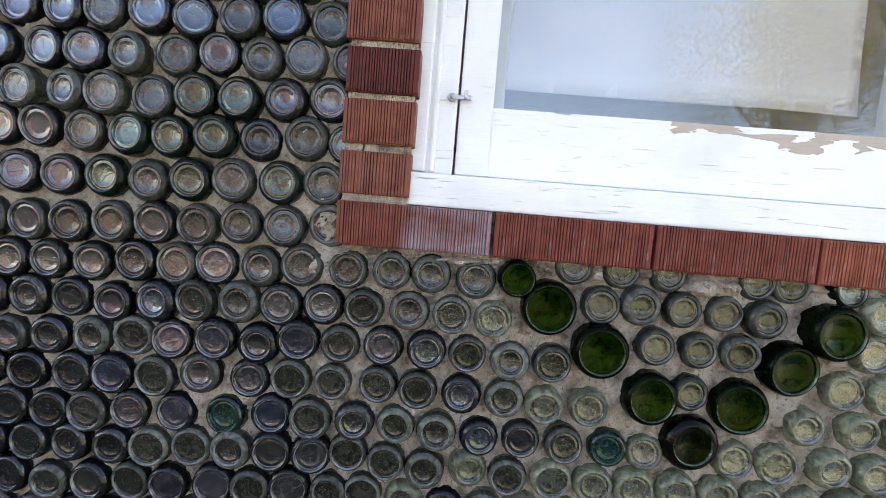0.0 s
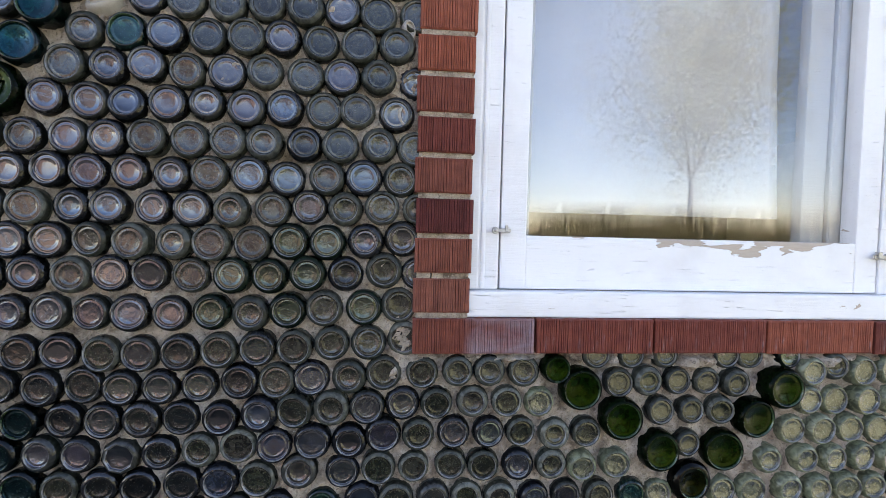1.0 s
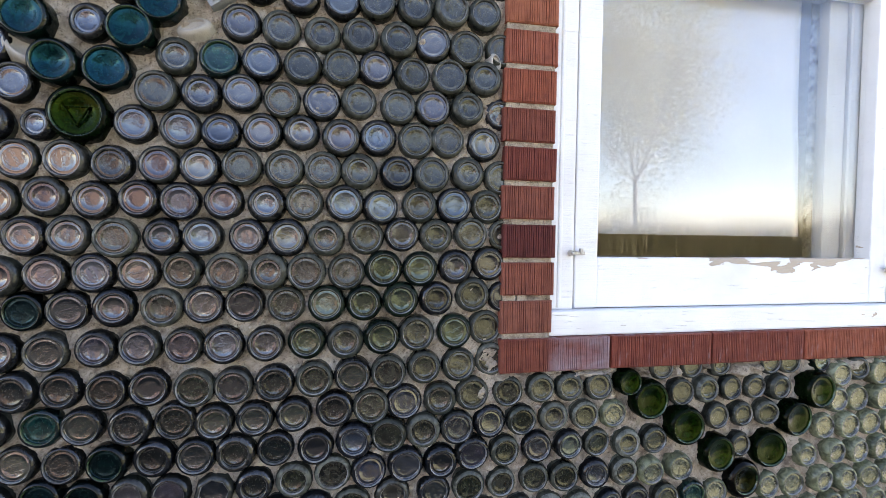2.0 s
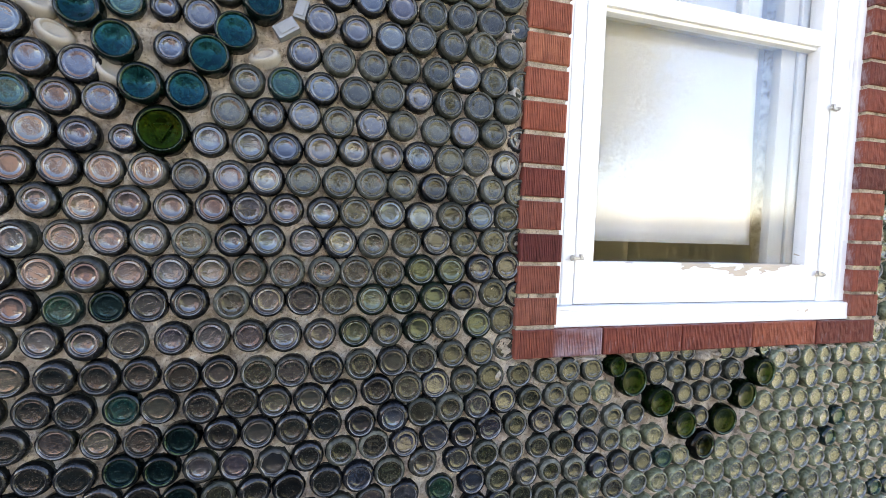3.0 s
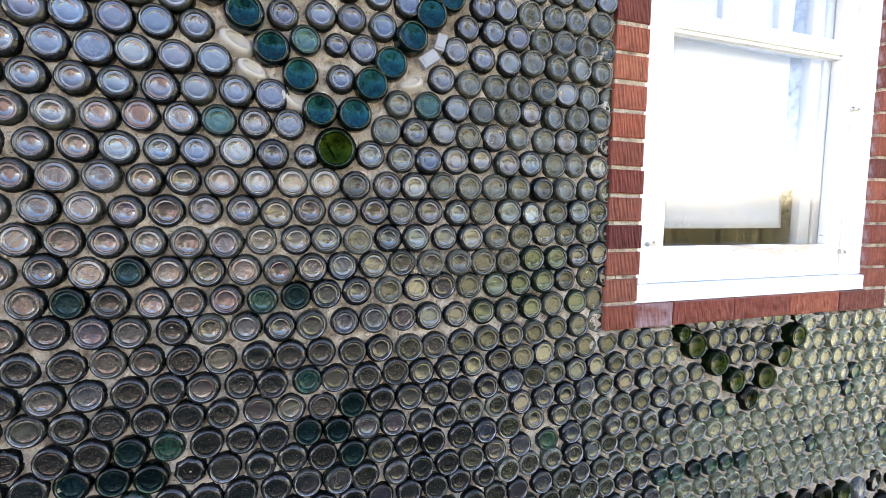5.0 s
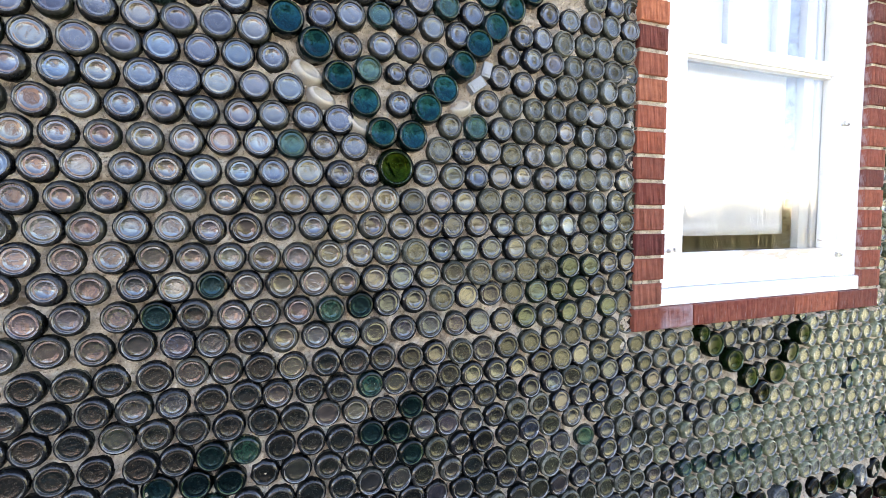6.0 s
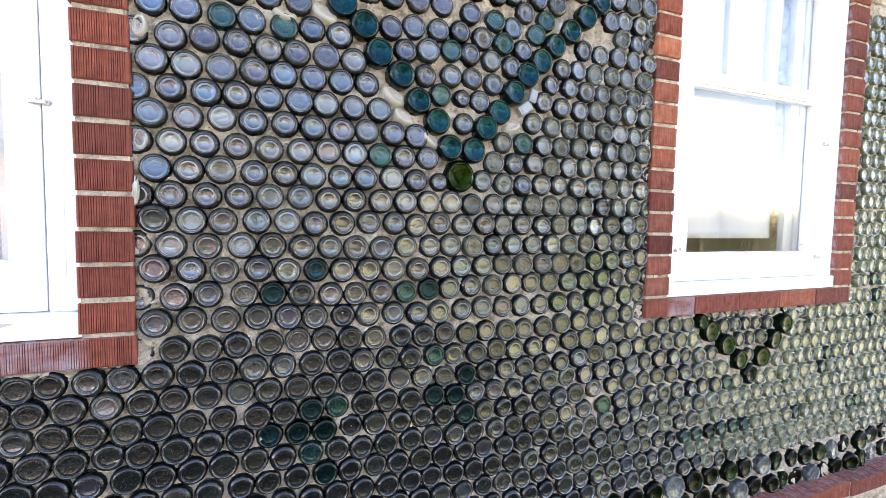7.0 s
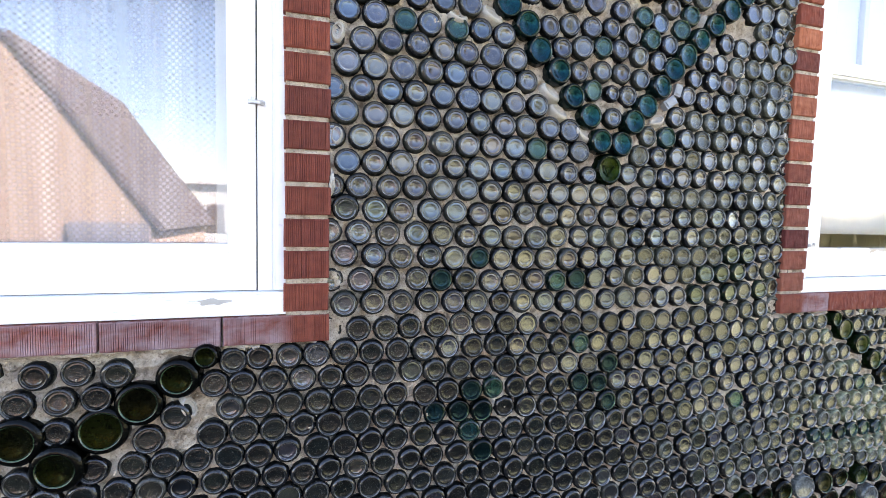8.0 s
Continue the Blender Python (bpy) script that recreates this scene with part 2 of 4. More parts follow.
def make_plain(name, color, rough=0.8, metal=0.0, var=0.25, scale=8.0, bump=0.3, depth=0.01):
    m = Mat(name)
    vec = m.coords()
    a, f = m.noise(vec, scale, 5, 0.6), m.noise(vec, scale * 12, 3, 0.6)
    low = tuple(c * (1 - var) for c in color)
    c = m.mix(m.step(a, 0.3, 0.7), low, color)
    c = m.mix(m.math("MULTIPLY", m.step(f, 0.5, 0.8), 0.3), c, tuple(c * 0.6 for c in color))
    m.set(color=c, rough=rough, metal=metal)
    m.bump(m.math("ADD", a, m.math("MULTIPLY", f, 0.3)), bump, depth)
    return m.m


def make_pane():
    """Thin old window glass: clear straight through, with a mirror gloss that grows at a slant."""
    m = Mat("window_glass")
    wave = m.n("Bump")
    m.put(wave, "Height", m.noise(m.coords(), 3.0, 2))
    wave.inputs["Strength"].default_value, wave.inputs["Distance"].default_value = 0.04, 0.01
    face = m.n("LayerWeight")
    slant = m.math("POWER", face.outputs["Facing"], 5.0)
    f = m.math("ADD", 0.062, m.math("MULTIPLY", slant, 0.7), True)
    gloss, clear, mx = m.n("BsdfGlossy"), m.n("BsdfTransparent"), m.n("MixShader")
    m.put(gloss, "Roughness", 0.008)
    m.put(gloss, "Normal", wave.outputs[0])
    m.put(mx, 0, f)
    m.t.links.new(clear.outputs[0], mx.inputs[1])
    m.t.links.new(gloss.outputs[0], mx.inputs[2])
    m.t.links.new(mx.outputs[0], m.out.inputs[0])
    return m.m


def make_cloth(name, color, through, holes=False):
    m = Mat(name)
    vec = m.coords()
    weave = m.noise(m.coords((900, 900, 900)), 1.0, 2)
    stain = m.noise(vec, 5, 5, 0.6)
    c = m.mix(m.step(stain, 0.35, 0.75), color, tuple(k * 0.86 for k in color))
    m.set(color=c, rough=0.9, spec=0.1)
    m.bump(weave, 0.2, 0.001)
    tr = m.n("BsdfTranslucent")
    m.put(tr, 0, c)
    mx = m.n("MixShader")
    mx.inputs[0].default_value = through
    m.t.links.new(m.b.outputs[0], mx.inputs[1])
    m.t.links.new(tr.outputs[0], mx.inputs[2])
    last = mx.outputs[0]
    if holes:
        sep = m.n("SeparateXYZ")
        m.put(sep, 0, m.coords((1, 1, 1)))
        u, v = sep.outputs[0], sep.outputs[2]
        a = m.math("SINE", m.math("MULTIPLY", u, 430.0))
        b = m.math("SINE", m.math("MULTIPLY", v, 430.0))
        net = m.step(m.math("MULTIPLY", a, b), -0.5, 0.6)
        fold = m.step(m.noise(m.coords((26, 1, 0.8)), 1.0, 3), 0.35, 0.65)
        amount = m.math("MULTIPLY", m.math("SUBTRACT", 1.0, fold), 0.34)
        gap = m.math("ADD", m.math("ADD", m.math("MULTIPLY", net, amount), 0.40), m.math("MULTIPLY", fold, 0.34))
        clear, mh = m.n("BsdfTransparent"), m.n("MixShader")
        m.put(mh, 0, gap)
        m.t.links.new(last, mh.inputs[1])
        m.t.links.new(clear.outputs[0], mh.inputs[2])
        last = mh.outputs[0]
    m.t.links.new(last, m.out.inputs[0])
    return m.m


def make_shard(name, color):
    m = Mat(name)
    dirt = m.step(m.noise(m.coords(), 60, 5, 0.65), 0.42, 0.66)
    m.set(color=m.mix(dirt, color, tuple(k * 0.45 for k in color)), rough=m.math("ADD", 0.15, m.math("MULTIPLY", dirt, 0.5)), ior=1.45)
    m.bump(m.noise(m.coords(), 120, 3), 0.3, 0.003)
    return m.m


M_MORTAR = make_mortar()
M_BRICK, M_BRICK_SMEAR, M_BRICK_SILL = make_brick("combed_brick"), make_brick("brick_with_paint", 0.10), make_brick("sill_brick", -0.02)
M_BRICK_ORANGE, M_BRICK_MAROON = make_brick("orange_brick", fired=(1.45, 1.75, 1.6)), make_brick("maroon_brick", fired=(0.62, 0.55, 0.70))
M_BRICK_DUSTY, M_DUSTY_R, M_DUSTY_L = make_brick("dusty_sill_brick", 0.0, (-0.5, 0.1)), make_brick("half_dusty_brick", 0.0, (0.40, 0.50)), make_brick("part_dusty_brick", 0.0, (0.66, 0.52))
M_PAINT, M_PAINT_WORN = make_paint("white_paint", -0.03), make_paint("peeling_white_paint", 0.0, cracks=0.38)
M_PAINT_FLAKED = make_flaked("flaked_white_paint", 1.518, 1.552)
# the white paint at 0.56 of its tone and a little yellower
M_PAINT_INNER = make_paint("cream_grey_paint", -0.02, 0.5, 0.56)
M_PANE = make_pane()
M_SHADE = make_cloth("shade_cloth", (0.93, 0.93, 0.925), 0.0)
M_LACE = make_cloth("lace", (0.86, 0.85, 0.86), 0.15, holes=True)
M_STEEL = make_plain("zinc", (0.52, 0.50, 0.48), 0.4, 0.9, 0.3, 300, 0.2, 0.001)
M_PLASTER = make_plain("inner_plaster", (0.55, 0.50, 0.42))
M_ROOF = make_plain("roofing", (0.15, 0.115, 0.11), 0.9, 0, 0.35, 6)
M_STUCCO = make_plain("salmon_stucco", (0.50, 0.36, 0.275), 0.9, 0, 0.12, 3)
M_WHITE_WALL = make_plain("white_boards", (0.75, 0.74, 0.71), 0.7, 0, 0.1, 3)
M_SOIL = make_plain("desert_soil", (0.12, 0.114, 0.095), 0.95, 0, 0.35, 0.6, 0.6, 0.05)
M_GRASS = make_plain("dry_grass", (0.47, 0.475, 0.25), 0.9, 0, 0.4, 2.0, 0.8, 0.05)
M_CONCRETE = make_plain("concrete", (0.46, 0.45, 0.42), 0.9, 0, 0.2, 5, 0.4, 0.006)
M_DIM_GROUND = make_plain("dim_ground", (0.07, 0.066, 0.055), 0.95, 0, 0.4, 30, 0.8, 0.02)
M_BARK = make_plain("bark", (0.27, 0.23, 0.18), 0.95, 0, 0.4, 14, 0.8, 0.02)
M_LEAF = make_plain("leaves", (0.56, 0.50, 0.20), 0.6, 0, 0.5, 3, 0.1)
M_BRUSH = make_plain("dry_brush", (0.27, 0.24, 0.11), 0.8, 0, 0.5, 3, 0.1)
M_DARK_WOOD = make_plain("weathered_wood", (0.17, 0.13, 0.10), 0.85, 0, 0.4, 12, 0.4)
M_OPAL = make_shard("milky_glass", (0.44, 0.40, 0.34))
M_CLEAR_SHARD = make_shard("pale_glass", (0.30, 0.31, 0.32))


# ---- building helpers ----
def part(name, bm, material, parent=None, label=""):
    """Links a bmesh as one mesh object."""
    me = bpy.data.meshes.new(name)
    bm.to_mesh(me)
    bm.free()
    for mt in (material if isinstance(material, (list, tuple)) else [material]):
        me.materials.append(mt)
    ob = new(name, me)
    if parent is not None:
        ob.parent = parent
    if label:
        tagged(ob, label)
    return ob


def box_into(bm, lo, hi, bevel=0.0, seg=1, mi=0):
    r = bmesh.ops.create_cube(bm, size=1.0)
    vs = r["verts"]
    for v in vs:
        v.co = Vector([lo[i] + (v.co[i] + 0.5) * (hi[i] - lo[i]) for i in range(3)])
    fs = list({f for v in vs for f in v.link_faces})
    for f in fs:
        f.material_index = mi
    if bevel:
        es = list({e for v in vs for e in v.link_edges})
        bmesh.ops.bevel(bm, geom=es, offset=bevel, segments=seg, affect="EDGES", profile=0.6)
    return bm


def box(lo, hi, bevel=0.0, seg=1):
    return box_into(bmesh.new(), lo, hi, bevel, seg)


def boxes(items, bevel=0.0, seg=1):
    bm = bmesh.new()
    for lo, hi in items:
        box_into(bm, lo, hi, bevel, seg)
    return bm


def empty(name, at, label, category="", kind="", group=""):
    e = new(name)
    e.location = at
    return tagged(e, label, category, group, kind)


def under(parent, ob):
    """Parents ob, built in world places, under an empty that stands off the origin."""
    ob.parent = parent
    ob.matrix_parent_inverse = Matrix.Translation(-Vector(parent.location))
    return ob


def lathe(profile, seg, facets=0):
    """Points and faces turned round the y axis; profile rows: radius, depth, material."""
    vs, fs, mi = [], [], []
    n = len(profile)
    for r, y, _ in profile[:-1]:
        for k in range(seg):
            a = 2 * math.pi * k / seg
            vs.append((r * math.cos(a), y, r * math.sin(a)))
    vs.append((0.0, profile[-1][1], 0.0))
    tip = len(vs) - 1
    for i in range(n - 2):
        for k in range(seg):
            k2 = (k + 1) % seg
            fs.append((i * seg + k, i * seg + k2, (i + 1) * seg + k2, (i + 1) * seg + k))
            mi.append(profile[i + 1][2])
    i = n - 2
    for k in range(seg):
        fs.append((i * seg + k, i * seg + (k + 1) % seg, tip, tip))
        mi.append(profile[-1][2])
    return np.array(vs), fs, mi


def bottle_profile(r, ring, push, deep=0.05):
    """One bottle's end: the side, the rounded heel, the bearing ring and the hollow base."""
    b = 0.0042
    lip = ring + 0.035
    ridge = 0.0004 if push < 0.002 else 0.0001
    boss = 0.0003 if 0.002 < push < 0.003 else 0.0
    heel = [(r * (lip + (0.995 - lip) * math.cos(a)), 0.0135 * (1 - math.sin(a)), 3 if a < 0.2 else 0 if a < 0.9 else 4) for a in (0.0, 0.35, 0.7, 1.05, 1.35)]
    return [(r, deep, 3)] + heel + [(r * lip, 0.0, 4), (r * (ring + 0.012), 0.0006, 2), (r * (ring - 0.012), 0.0026, 2), (r * (ring - 0.03), b, 1), (r * (ring - 0.06), b + 0.0001, 1), (r * ring * 0.80, b + push * 0.15, 1), (r * ring * 0.755, b + push * 0.2 - ridge, 1), (r * ring * 0.71, b + push * 0.25, 1), (r * ring * 0.46, b + push * 0.7, 1), (r * ring * 0.40, b + push * 0.78 - boss, 1), (r * ring * 0.34, b + push * 0.86, 1), (0.0, b + push, 1)]


def mesh_from(name, vs, fs, mi, materials, smooth=True, face_uv=None):
    me = bpy.data.meshes.new(name)
    clean = [f if f[2] != f[3] else f[:3] for f in fs]
    me.from_pydata([tuple(v) for v in vs], [], clean)
    for mt in materials:
        me.materials.append(mt)
    me.polygons.foreach_set("material_index", mi)
    me.polygons.foreach_set("use_smooth", [smooth] * len(clean))
    if face_uv is not None:
        loops = np.empty(len(me.loops), dtype=np.int32)
        me.loops.foreach_get("vertex_index", loops)
        me.uv_layers.new(name="face").data.foreach_set("uv", np.asarray(face_uv)[loops].ravel())
    me.update()
    return me


# ---- the house: walls, roof, room behind ----
X0, X1, TOP = -5.0, 5.2, 3.1
W1 = (-2.365, -1.325)       # outer edges of the brick surround, the window with lace
W2 = (0.0, 1.035)           # the window with the white shade
Z_SILL, Z_HEAD = 1.357, 2.66
FIELD = (-2.45, 1.75, 0.60, 2.50)    # stretch of wall set with bottles
wall = tagged(part("wall_north", boxes([
    ((X0, 0.06, 0.0), (X1, 0.30, Z_SILL)),
    ((X0, 0.06, Z_HEAD), (X1, 0.30, TOP)),
    ((X0, 0.06, Z_SILL), (W1[0] + 0.09, 0.30, Z_HEAD)),
    ((W1[1] - 0.09, 0.06, Z_SILL), (W2[0] + 0.09, 0.30, Z_HEAD)),
    ((W2[1] - 0.09, 0.06, Z_SILL), (X1, 0.30, Z_HEAD)),
    ((X0, 0.012, 0.0), (FIELD[0], 0.06, TOP)), ((FIELD[1], 0.012, 0.0), (X1, 0.06, TOP)),
    ((FIELD[0], 0.012, FIELD[3]), (FIELD[1], 0.06, TOP)), ((FIELD[0], 0.012, 0.0), (FIELD[1], 0.06, FIELD[2]))]), M_MORTAR),
    "shaded outside wall of glass bottles laid in tan mortar", "wall", kind="structure")
for nm, lo, hi in (("wall_east", (X1 - 0.25, 0.30, 0), (X1, 6.0, TOP)), ("wall_west", (X0, 0.30, 0), (X0 + 0.25, 6.0, TOP)), ("wall_south", (X0, 6.0, 0), (X1, 6.25, TOP))):
    tagged(part(nm, box(lo, hi), M_PLASTER), "plain plastered wall closing the dim room", "wall", kind="structure")
tagged(part("floor", box((X0 + 0.25, 0.30, 0.02), (X1 - 0.25, 6.0, 0.10)), M_DARK_WOOD), "dark worn wooden floor of the room", "floor", kind="structure")
tagged(part("ceiling", box((X0 + 0.25, 0.30, 2.8), (X1 - 0.25, 6.0, 2.9)), M_PLASTER), "plain plaster ceiling of the room", "ceiling", kind="structure")
# roof out of view, added so the house casts shade on wall and yard
roof_bm = bmesh.new()
prof = [(-0.35, TOP - 0.05), (3.1, TOP + 1.6), (6.6, TOP - 0.05), (6.6, TOP + 0.06), (3.1, TOP + 1.72), (-0.35, TOP + 0.06)]
ends = [[roof_bm.verts.new((x, y, z)) for y, z in prof] for x in (X0 - 0.3, X1 + 0.3)]
roof_bm.faces.new(ends[0][::-1]), roof_bm.faces.new(ends[1])
for i in range(6):
    roof_bm.faces.new((ends[0][i], ends[0][(i + 1) % 6], ends[1][(i + 1) % 6], ends[1][i]))
tagged(part("roof", roof_bm, M_ROOF), "unseen pitched roof added to shade the bottle wall", "roof", kind="structure")


# bottles half hidden under the sill of the shaded window: x
UNDER_SILL = (0.317, 0.380, 0.441, 0.554, 0.598, 0.672)


# mortar skin: a rough uneven sheet between the bottles
def mortar_skin():
    x0, x1, z0, z1 = FIELD
    step = 0.0042
    nx, nz = int((x1 - x0) / step), int((z1 - z0) / step)
    xs, zs = np.linspace(x0, x1, nx + 1), np.linspace(z0, z1, nz + 1)
    vs = []
    for z in zs:
        for x in xs:
            p = Vector((x, 0.0, z))
            y = 0.0175 - 0.0080 * noise.noise(p * 17) - 0.0075 * noise.noise(p * 55) - 0.0060 * abs(noise.noise(p * 120)) - 0.0022 * noise.noise(p * 240)
            for w in (W1, W2):
                if w[0] - 0.02 < x < w[1] + 0.02 and Z_SILL - 0.04 < z < Z_SILL - 0.004:
                    reach = 0.012 + 0.022 * max(0.0, noise.noise(p * 11) + 0.30) + 0.010 * noise.noise(p * 40)
                    if z > 1.3 and any(abs(x - q) < 0.026 for q in UNDER_SILL):
                        reach = 0.008 + 0.004 * noise.noise(p * 60)
                    lump = min(1.0, max(0.0, (z - Z_SILL + reach) / 0.008), max(0.0, (Z_SILL - 0.004 - z) / 0.006))
                    y -= lump * (0.016 + 0.008 * noise.noise(p * 22) + 0.005 * noise.noise(p * 70))
            vs.append((x, y, z))
    fs = []
    for j in range(nz):
        for i in range(nx):
            cx, cz = (xs[i] + xs[i + 1]) / 2, (zs[j] + zs[j + 1]) / 2
            if any(w[0] + 0.02 < cx < w[1] - 0.02 and Z_SILL + 0.02 < cz < Z_HEAD for w in (W1, W2)):
                continue
            a = j * (nx + 1) + i
            fs.append((a, a + 1, a + nx + 2, a + nx + 1))
    me = bpy.data.meshes.new("mortar")
    me.from_pydata(vs, [], fs)
    me.materials.append(M_MORTAR)
    ob = new("mortar", me)
    ob.parent = wall
    return tagged(ob, "rough tan mortar between the bottle ends")


mortar_skin()


# ---- windows ----
def combed_brick(w, h, d, seed, smear_side=0, sill=False, dusty=None):
    """A brick with upright combed grooves on its face; face towards -y, corner at the origin."""
    rnd = random.Random(seed)
    bm = bmesh.new()
    e = 0.0025
    cols, deep = [0.0, e], [0.0, 0.0]
    x = e
    while x < w - e - 0.006:
        x += rnd.uniform(0.0016, 0.0032)
        g = rnd.uniform(0.0012, 0.0018)
        cols += [x, x + g * 0.3, x + g * 0.7, x + g]
        deep += [0.0] + [rnd.uniform(0.0010, 0.0036)] * 2 + [0.0]
        x += g
    cols += [w - e, w]
    deep += [0.0, 0.0]
    rows_ = (0.0, e, h * 0.5, h - e, h)
    ph = [rnd.uniform(-0.0004, 0.0004) for _ in cols]
    grid = []
    for j, z in enumerate(rows_):
        line = []
        for i, x in enumerate(cols):
            edge = i in (0, len(cols) - 1) or j in (0, 4)
            y = e if edge else deep[i] + ph[i]
            line.append(bm.verts.new((x + (0 if edge else rnd.uniform(-0.00015, 0.00015)), y, z)))
        grid.append(line)
    for j in range(4):
        for i in range(len(cols) - 1):
            bm.faces.new((grid[j][i], grid[j][i + 1], grid[j + 1][i + 1], grid[j + 1][i]))
    back = [bm.verts.new((x, d, z)) for x, z in ((0, 0), (w, 0), (w, h), (0, h))]
    bm.faces.new([*grid[0][::-1], back[0], back[1]])
    bm.faces.new([*grid[4], back[2], back[3]]).material_index = 1 if sill else 0
    bm.faces.new([*[r[0] for r in grid], back[3], back[0]]).material_index = 1 if smear_side == -1 else 0
    bm.faces.new([*[r[-1] for r in grid][::-1], back[1], back[2]]).material_index = 1 if smear_side == 1 else 0
    me = bpy.data.meshes.new("brick")
    bmesh.ops.recalc_face_normals(bm, faces=bm.faces)
    bm.to_mesh(me)
    bm.free()
    me.materials.append(dusty if dusty else M_BRICK_SILL if sill else M_BRICK)
    me.materials.append(M_BRICK_SMEAR)
    return me


HEAD_W = 0.093
ORANGE_COURSES = (0, 1, 3, 7, 8, 9, 11)


def jamb_bricks(course, seed, body=None):
    return [[combed_brick(HEAD_W, course - 0.0095, 0.16, seed + i + 10 * (side < 0), side, False, body) for i in range(4)] for side in (1, -1)]


SILL_D = [combed_brick(0.2025 if i == 0 else 0.2115, 0.058, 0.16, 71 + i, 0, True, mt) for i, mt in enumerate((M_DUSTY_R, M_BRICK_DUSTY, M_BRICK_DUSTY, M_DUSTY_L))]
SILL_B = [combed_brick(0.2025, 0.058, 0.16, 51 + i, 0, True) for i in range(4)]


def latch(parent, x, z, turn):
    """A small zinc turn button: plate, screw and pointed tongue."""
    bm = bmesh.new()
    bmesh.ops.create_cone(bm, cap_ends=True, segments=14, radius1=0.0062, radius2=0.0048, depth=0.006, matrix=pose(x, 0.024, z, 90))
    bmesh.ops.create_uvsphere(bm, u_segments=10, v_segments=6, radius=0.0035, matrix=Matrix.Translation((x, 0.0205, z)))
    box_into(bm, (x, 0.0215, z - 0.0035), (x + 0.026 * turn, 0.025, z + 0.003), 0.001)
    box_into(bm, (x + 0.016 * turn, 0.019, z - 0.0018), (x + 0.021 * turn, 0.027, z + 0.0085), 0.0008)
    under(parent, part("latch", bm, M_STEEL, None, "small zinc turn button"))


def frame_bars(items, bevel=0.003):
    return boxes(items, bevel, 2)


def window(name, span, label, gap_l, gap_r, glass, course, dz=0.0, side=1):
    """A brick-framed window: casing, sub-sill, storm sash with a middle rail, and the sash behind it."""
    a, b = span
    root = empty(name, (a, 0.0, Z_SILL), label, "window", "structure")
    rnd = random.Random(name)
    zs = Z_SILL + dz
    mort = boxes([((a + 0.004, 0.006, zs + 0.003), (a + HEAD_W - 0.003, 0.155, Z_HEAD)), ((b - HEAD_W + 0.003, 0.006, zs + 0.003), (b - 0.004, 0.155, Z_HEAD)), ((a + 0.004, 0.022, zs + 0.003), (b - 0.004, 0.05, zs + 0.06))])
    under(root, part("brick_joint", mort, M_MORTAR))
    z = zs + 0.067
    k = 0
    left, right = jamb_bricks(course, 11 if side > 0 else 61)
    orange, maroon = jamb_bricks(course, 31, M_BRICK_ORANGE)[0], jamb_bricks(course, 91, M_BRICK_MAROON)[0]
    while z + course < Z_HEAD:
        for x, kinds in ((a, left), (b - HEAD_W, right)):
            if side > 0 and x == a:
                kinds = orange if k in ORANGE_COURSES else maroon if k == 2 else left
            ob = new("brick", kinds[(k * 3 + (x > a)) % 4])
            under(root, ob)
            ob.location = (x + rnd.uniform(-0.002, 0.002), rnd.uniform(-0.0025, 0.002), z + rnd.uniform(-0.001, 0.001))
            ob.rotation_euler = (0, rnd.uniform(-0.008, 0.008), rnd.uniform(-0.01, 0.01))
        z += course
        k += 1
    for i in range(5):
        ob = new("brick", SILL_D[0 if side > 0 else 3 if i == 4 else 1 + i % 2] if side < 0 or i == 0 else SILL_B[i % 4])
        under(root, ob)
        ob.location = (a + i * 0.2075 if side > 0 else b - (5 - i) * 0.2165 + 0.005, rnd.uniform(-0.003, 0.0), zs + rnd.uniform(-0.001, 0.001))
        ob.rotation_euler = (0, rnd.uniform(-0.004, 0.004), rnd.uniform(-0.004, 0.004))
    ci, cj = a + HEAD_W, b - HEAD_W
    zb = zs + 0.103 + (0.005 if side < 0 else 0)
    top = Z_HEAD
    # casing boards with a stepped moulding
    under(root, part("casing", frame_bars([((ci - 0.004, 0.030, zb), (gap_l - 0.002, 0.16, top)), ((ci - 0.004, 0.022, zb + 0.002), (ci + 0.016, 0.05, top)), ((ci + 0.02, 0.026, zb + 0.002), (ci + 0.028, 0.05, top))]), M_PAINT))
    under(root, part("casing", frame_bars([((gap_r + 0.002, 0.030, zb), (cj + 0.004, 0.16, top)), ((cj - 0.018, 0.022, zb + 0.002), (cj + 0.004, 0.05, top)), ((cj - 0.034, 0.026, zb + 0.002), (cj - 0.024, 0.05, top))]), M_PAINT))
    sub = boxes([((ci - 0.008, 0.010, zs + 0.059), (cj + 0.006, 0.18, zb))], 0.004, 2)
    under(root, part("sub_sill", sub, M_PAINT_WORN, None, "white sill board with cracked and flaking paint"))
    # storm sash
    g0, g1, gz = glass
    mid0, mid1 = 2.098, 2.136
    sash = tagged(new("storm_sash"), "white storm sash held by turn buttons")
    under(root, sash)
    y0, y1 = 0.032, 0.066

    def sub_part(nm, bm, mt, lab=""):
        ob = part(nm, bm, mt, None, lab)
        ob.parent = sash

    sub_part("stile", frame_bars([((gap_l + 0.001, y0, zb + 0.0016), (g0, y1, top))]), M_PAINT)
    sub_part("stile", frame_bars([((g1, y0, zb + 0.0016), (gap_r - 0.001, y1, top))]), M_PAINT)
    sub_part("bottom_rail", frame_bars([((g0 - 0.001, y0 + 0.001, zb + 0.0016), (g1 + 0.001, y1, gz))]), M_PAINT_FLAKED if side > 0 else M_PAINT, "white bottom rail with paint flaked off in patches")
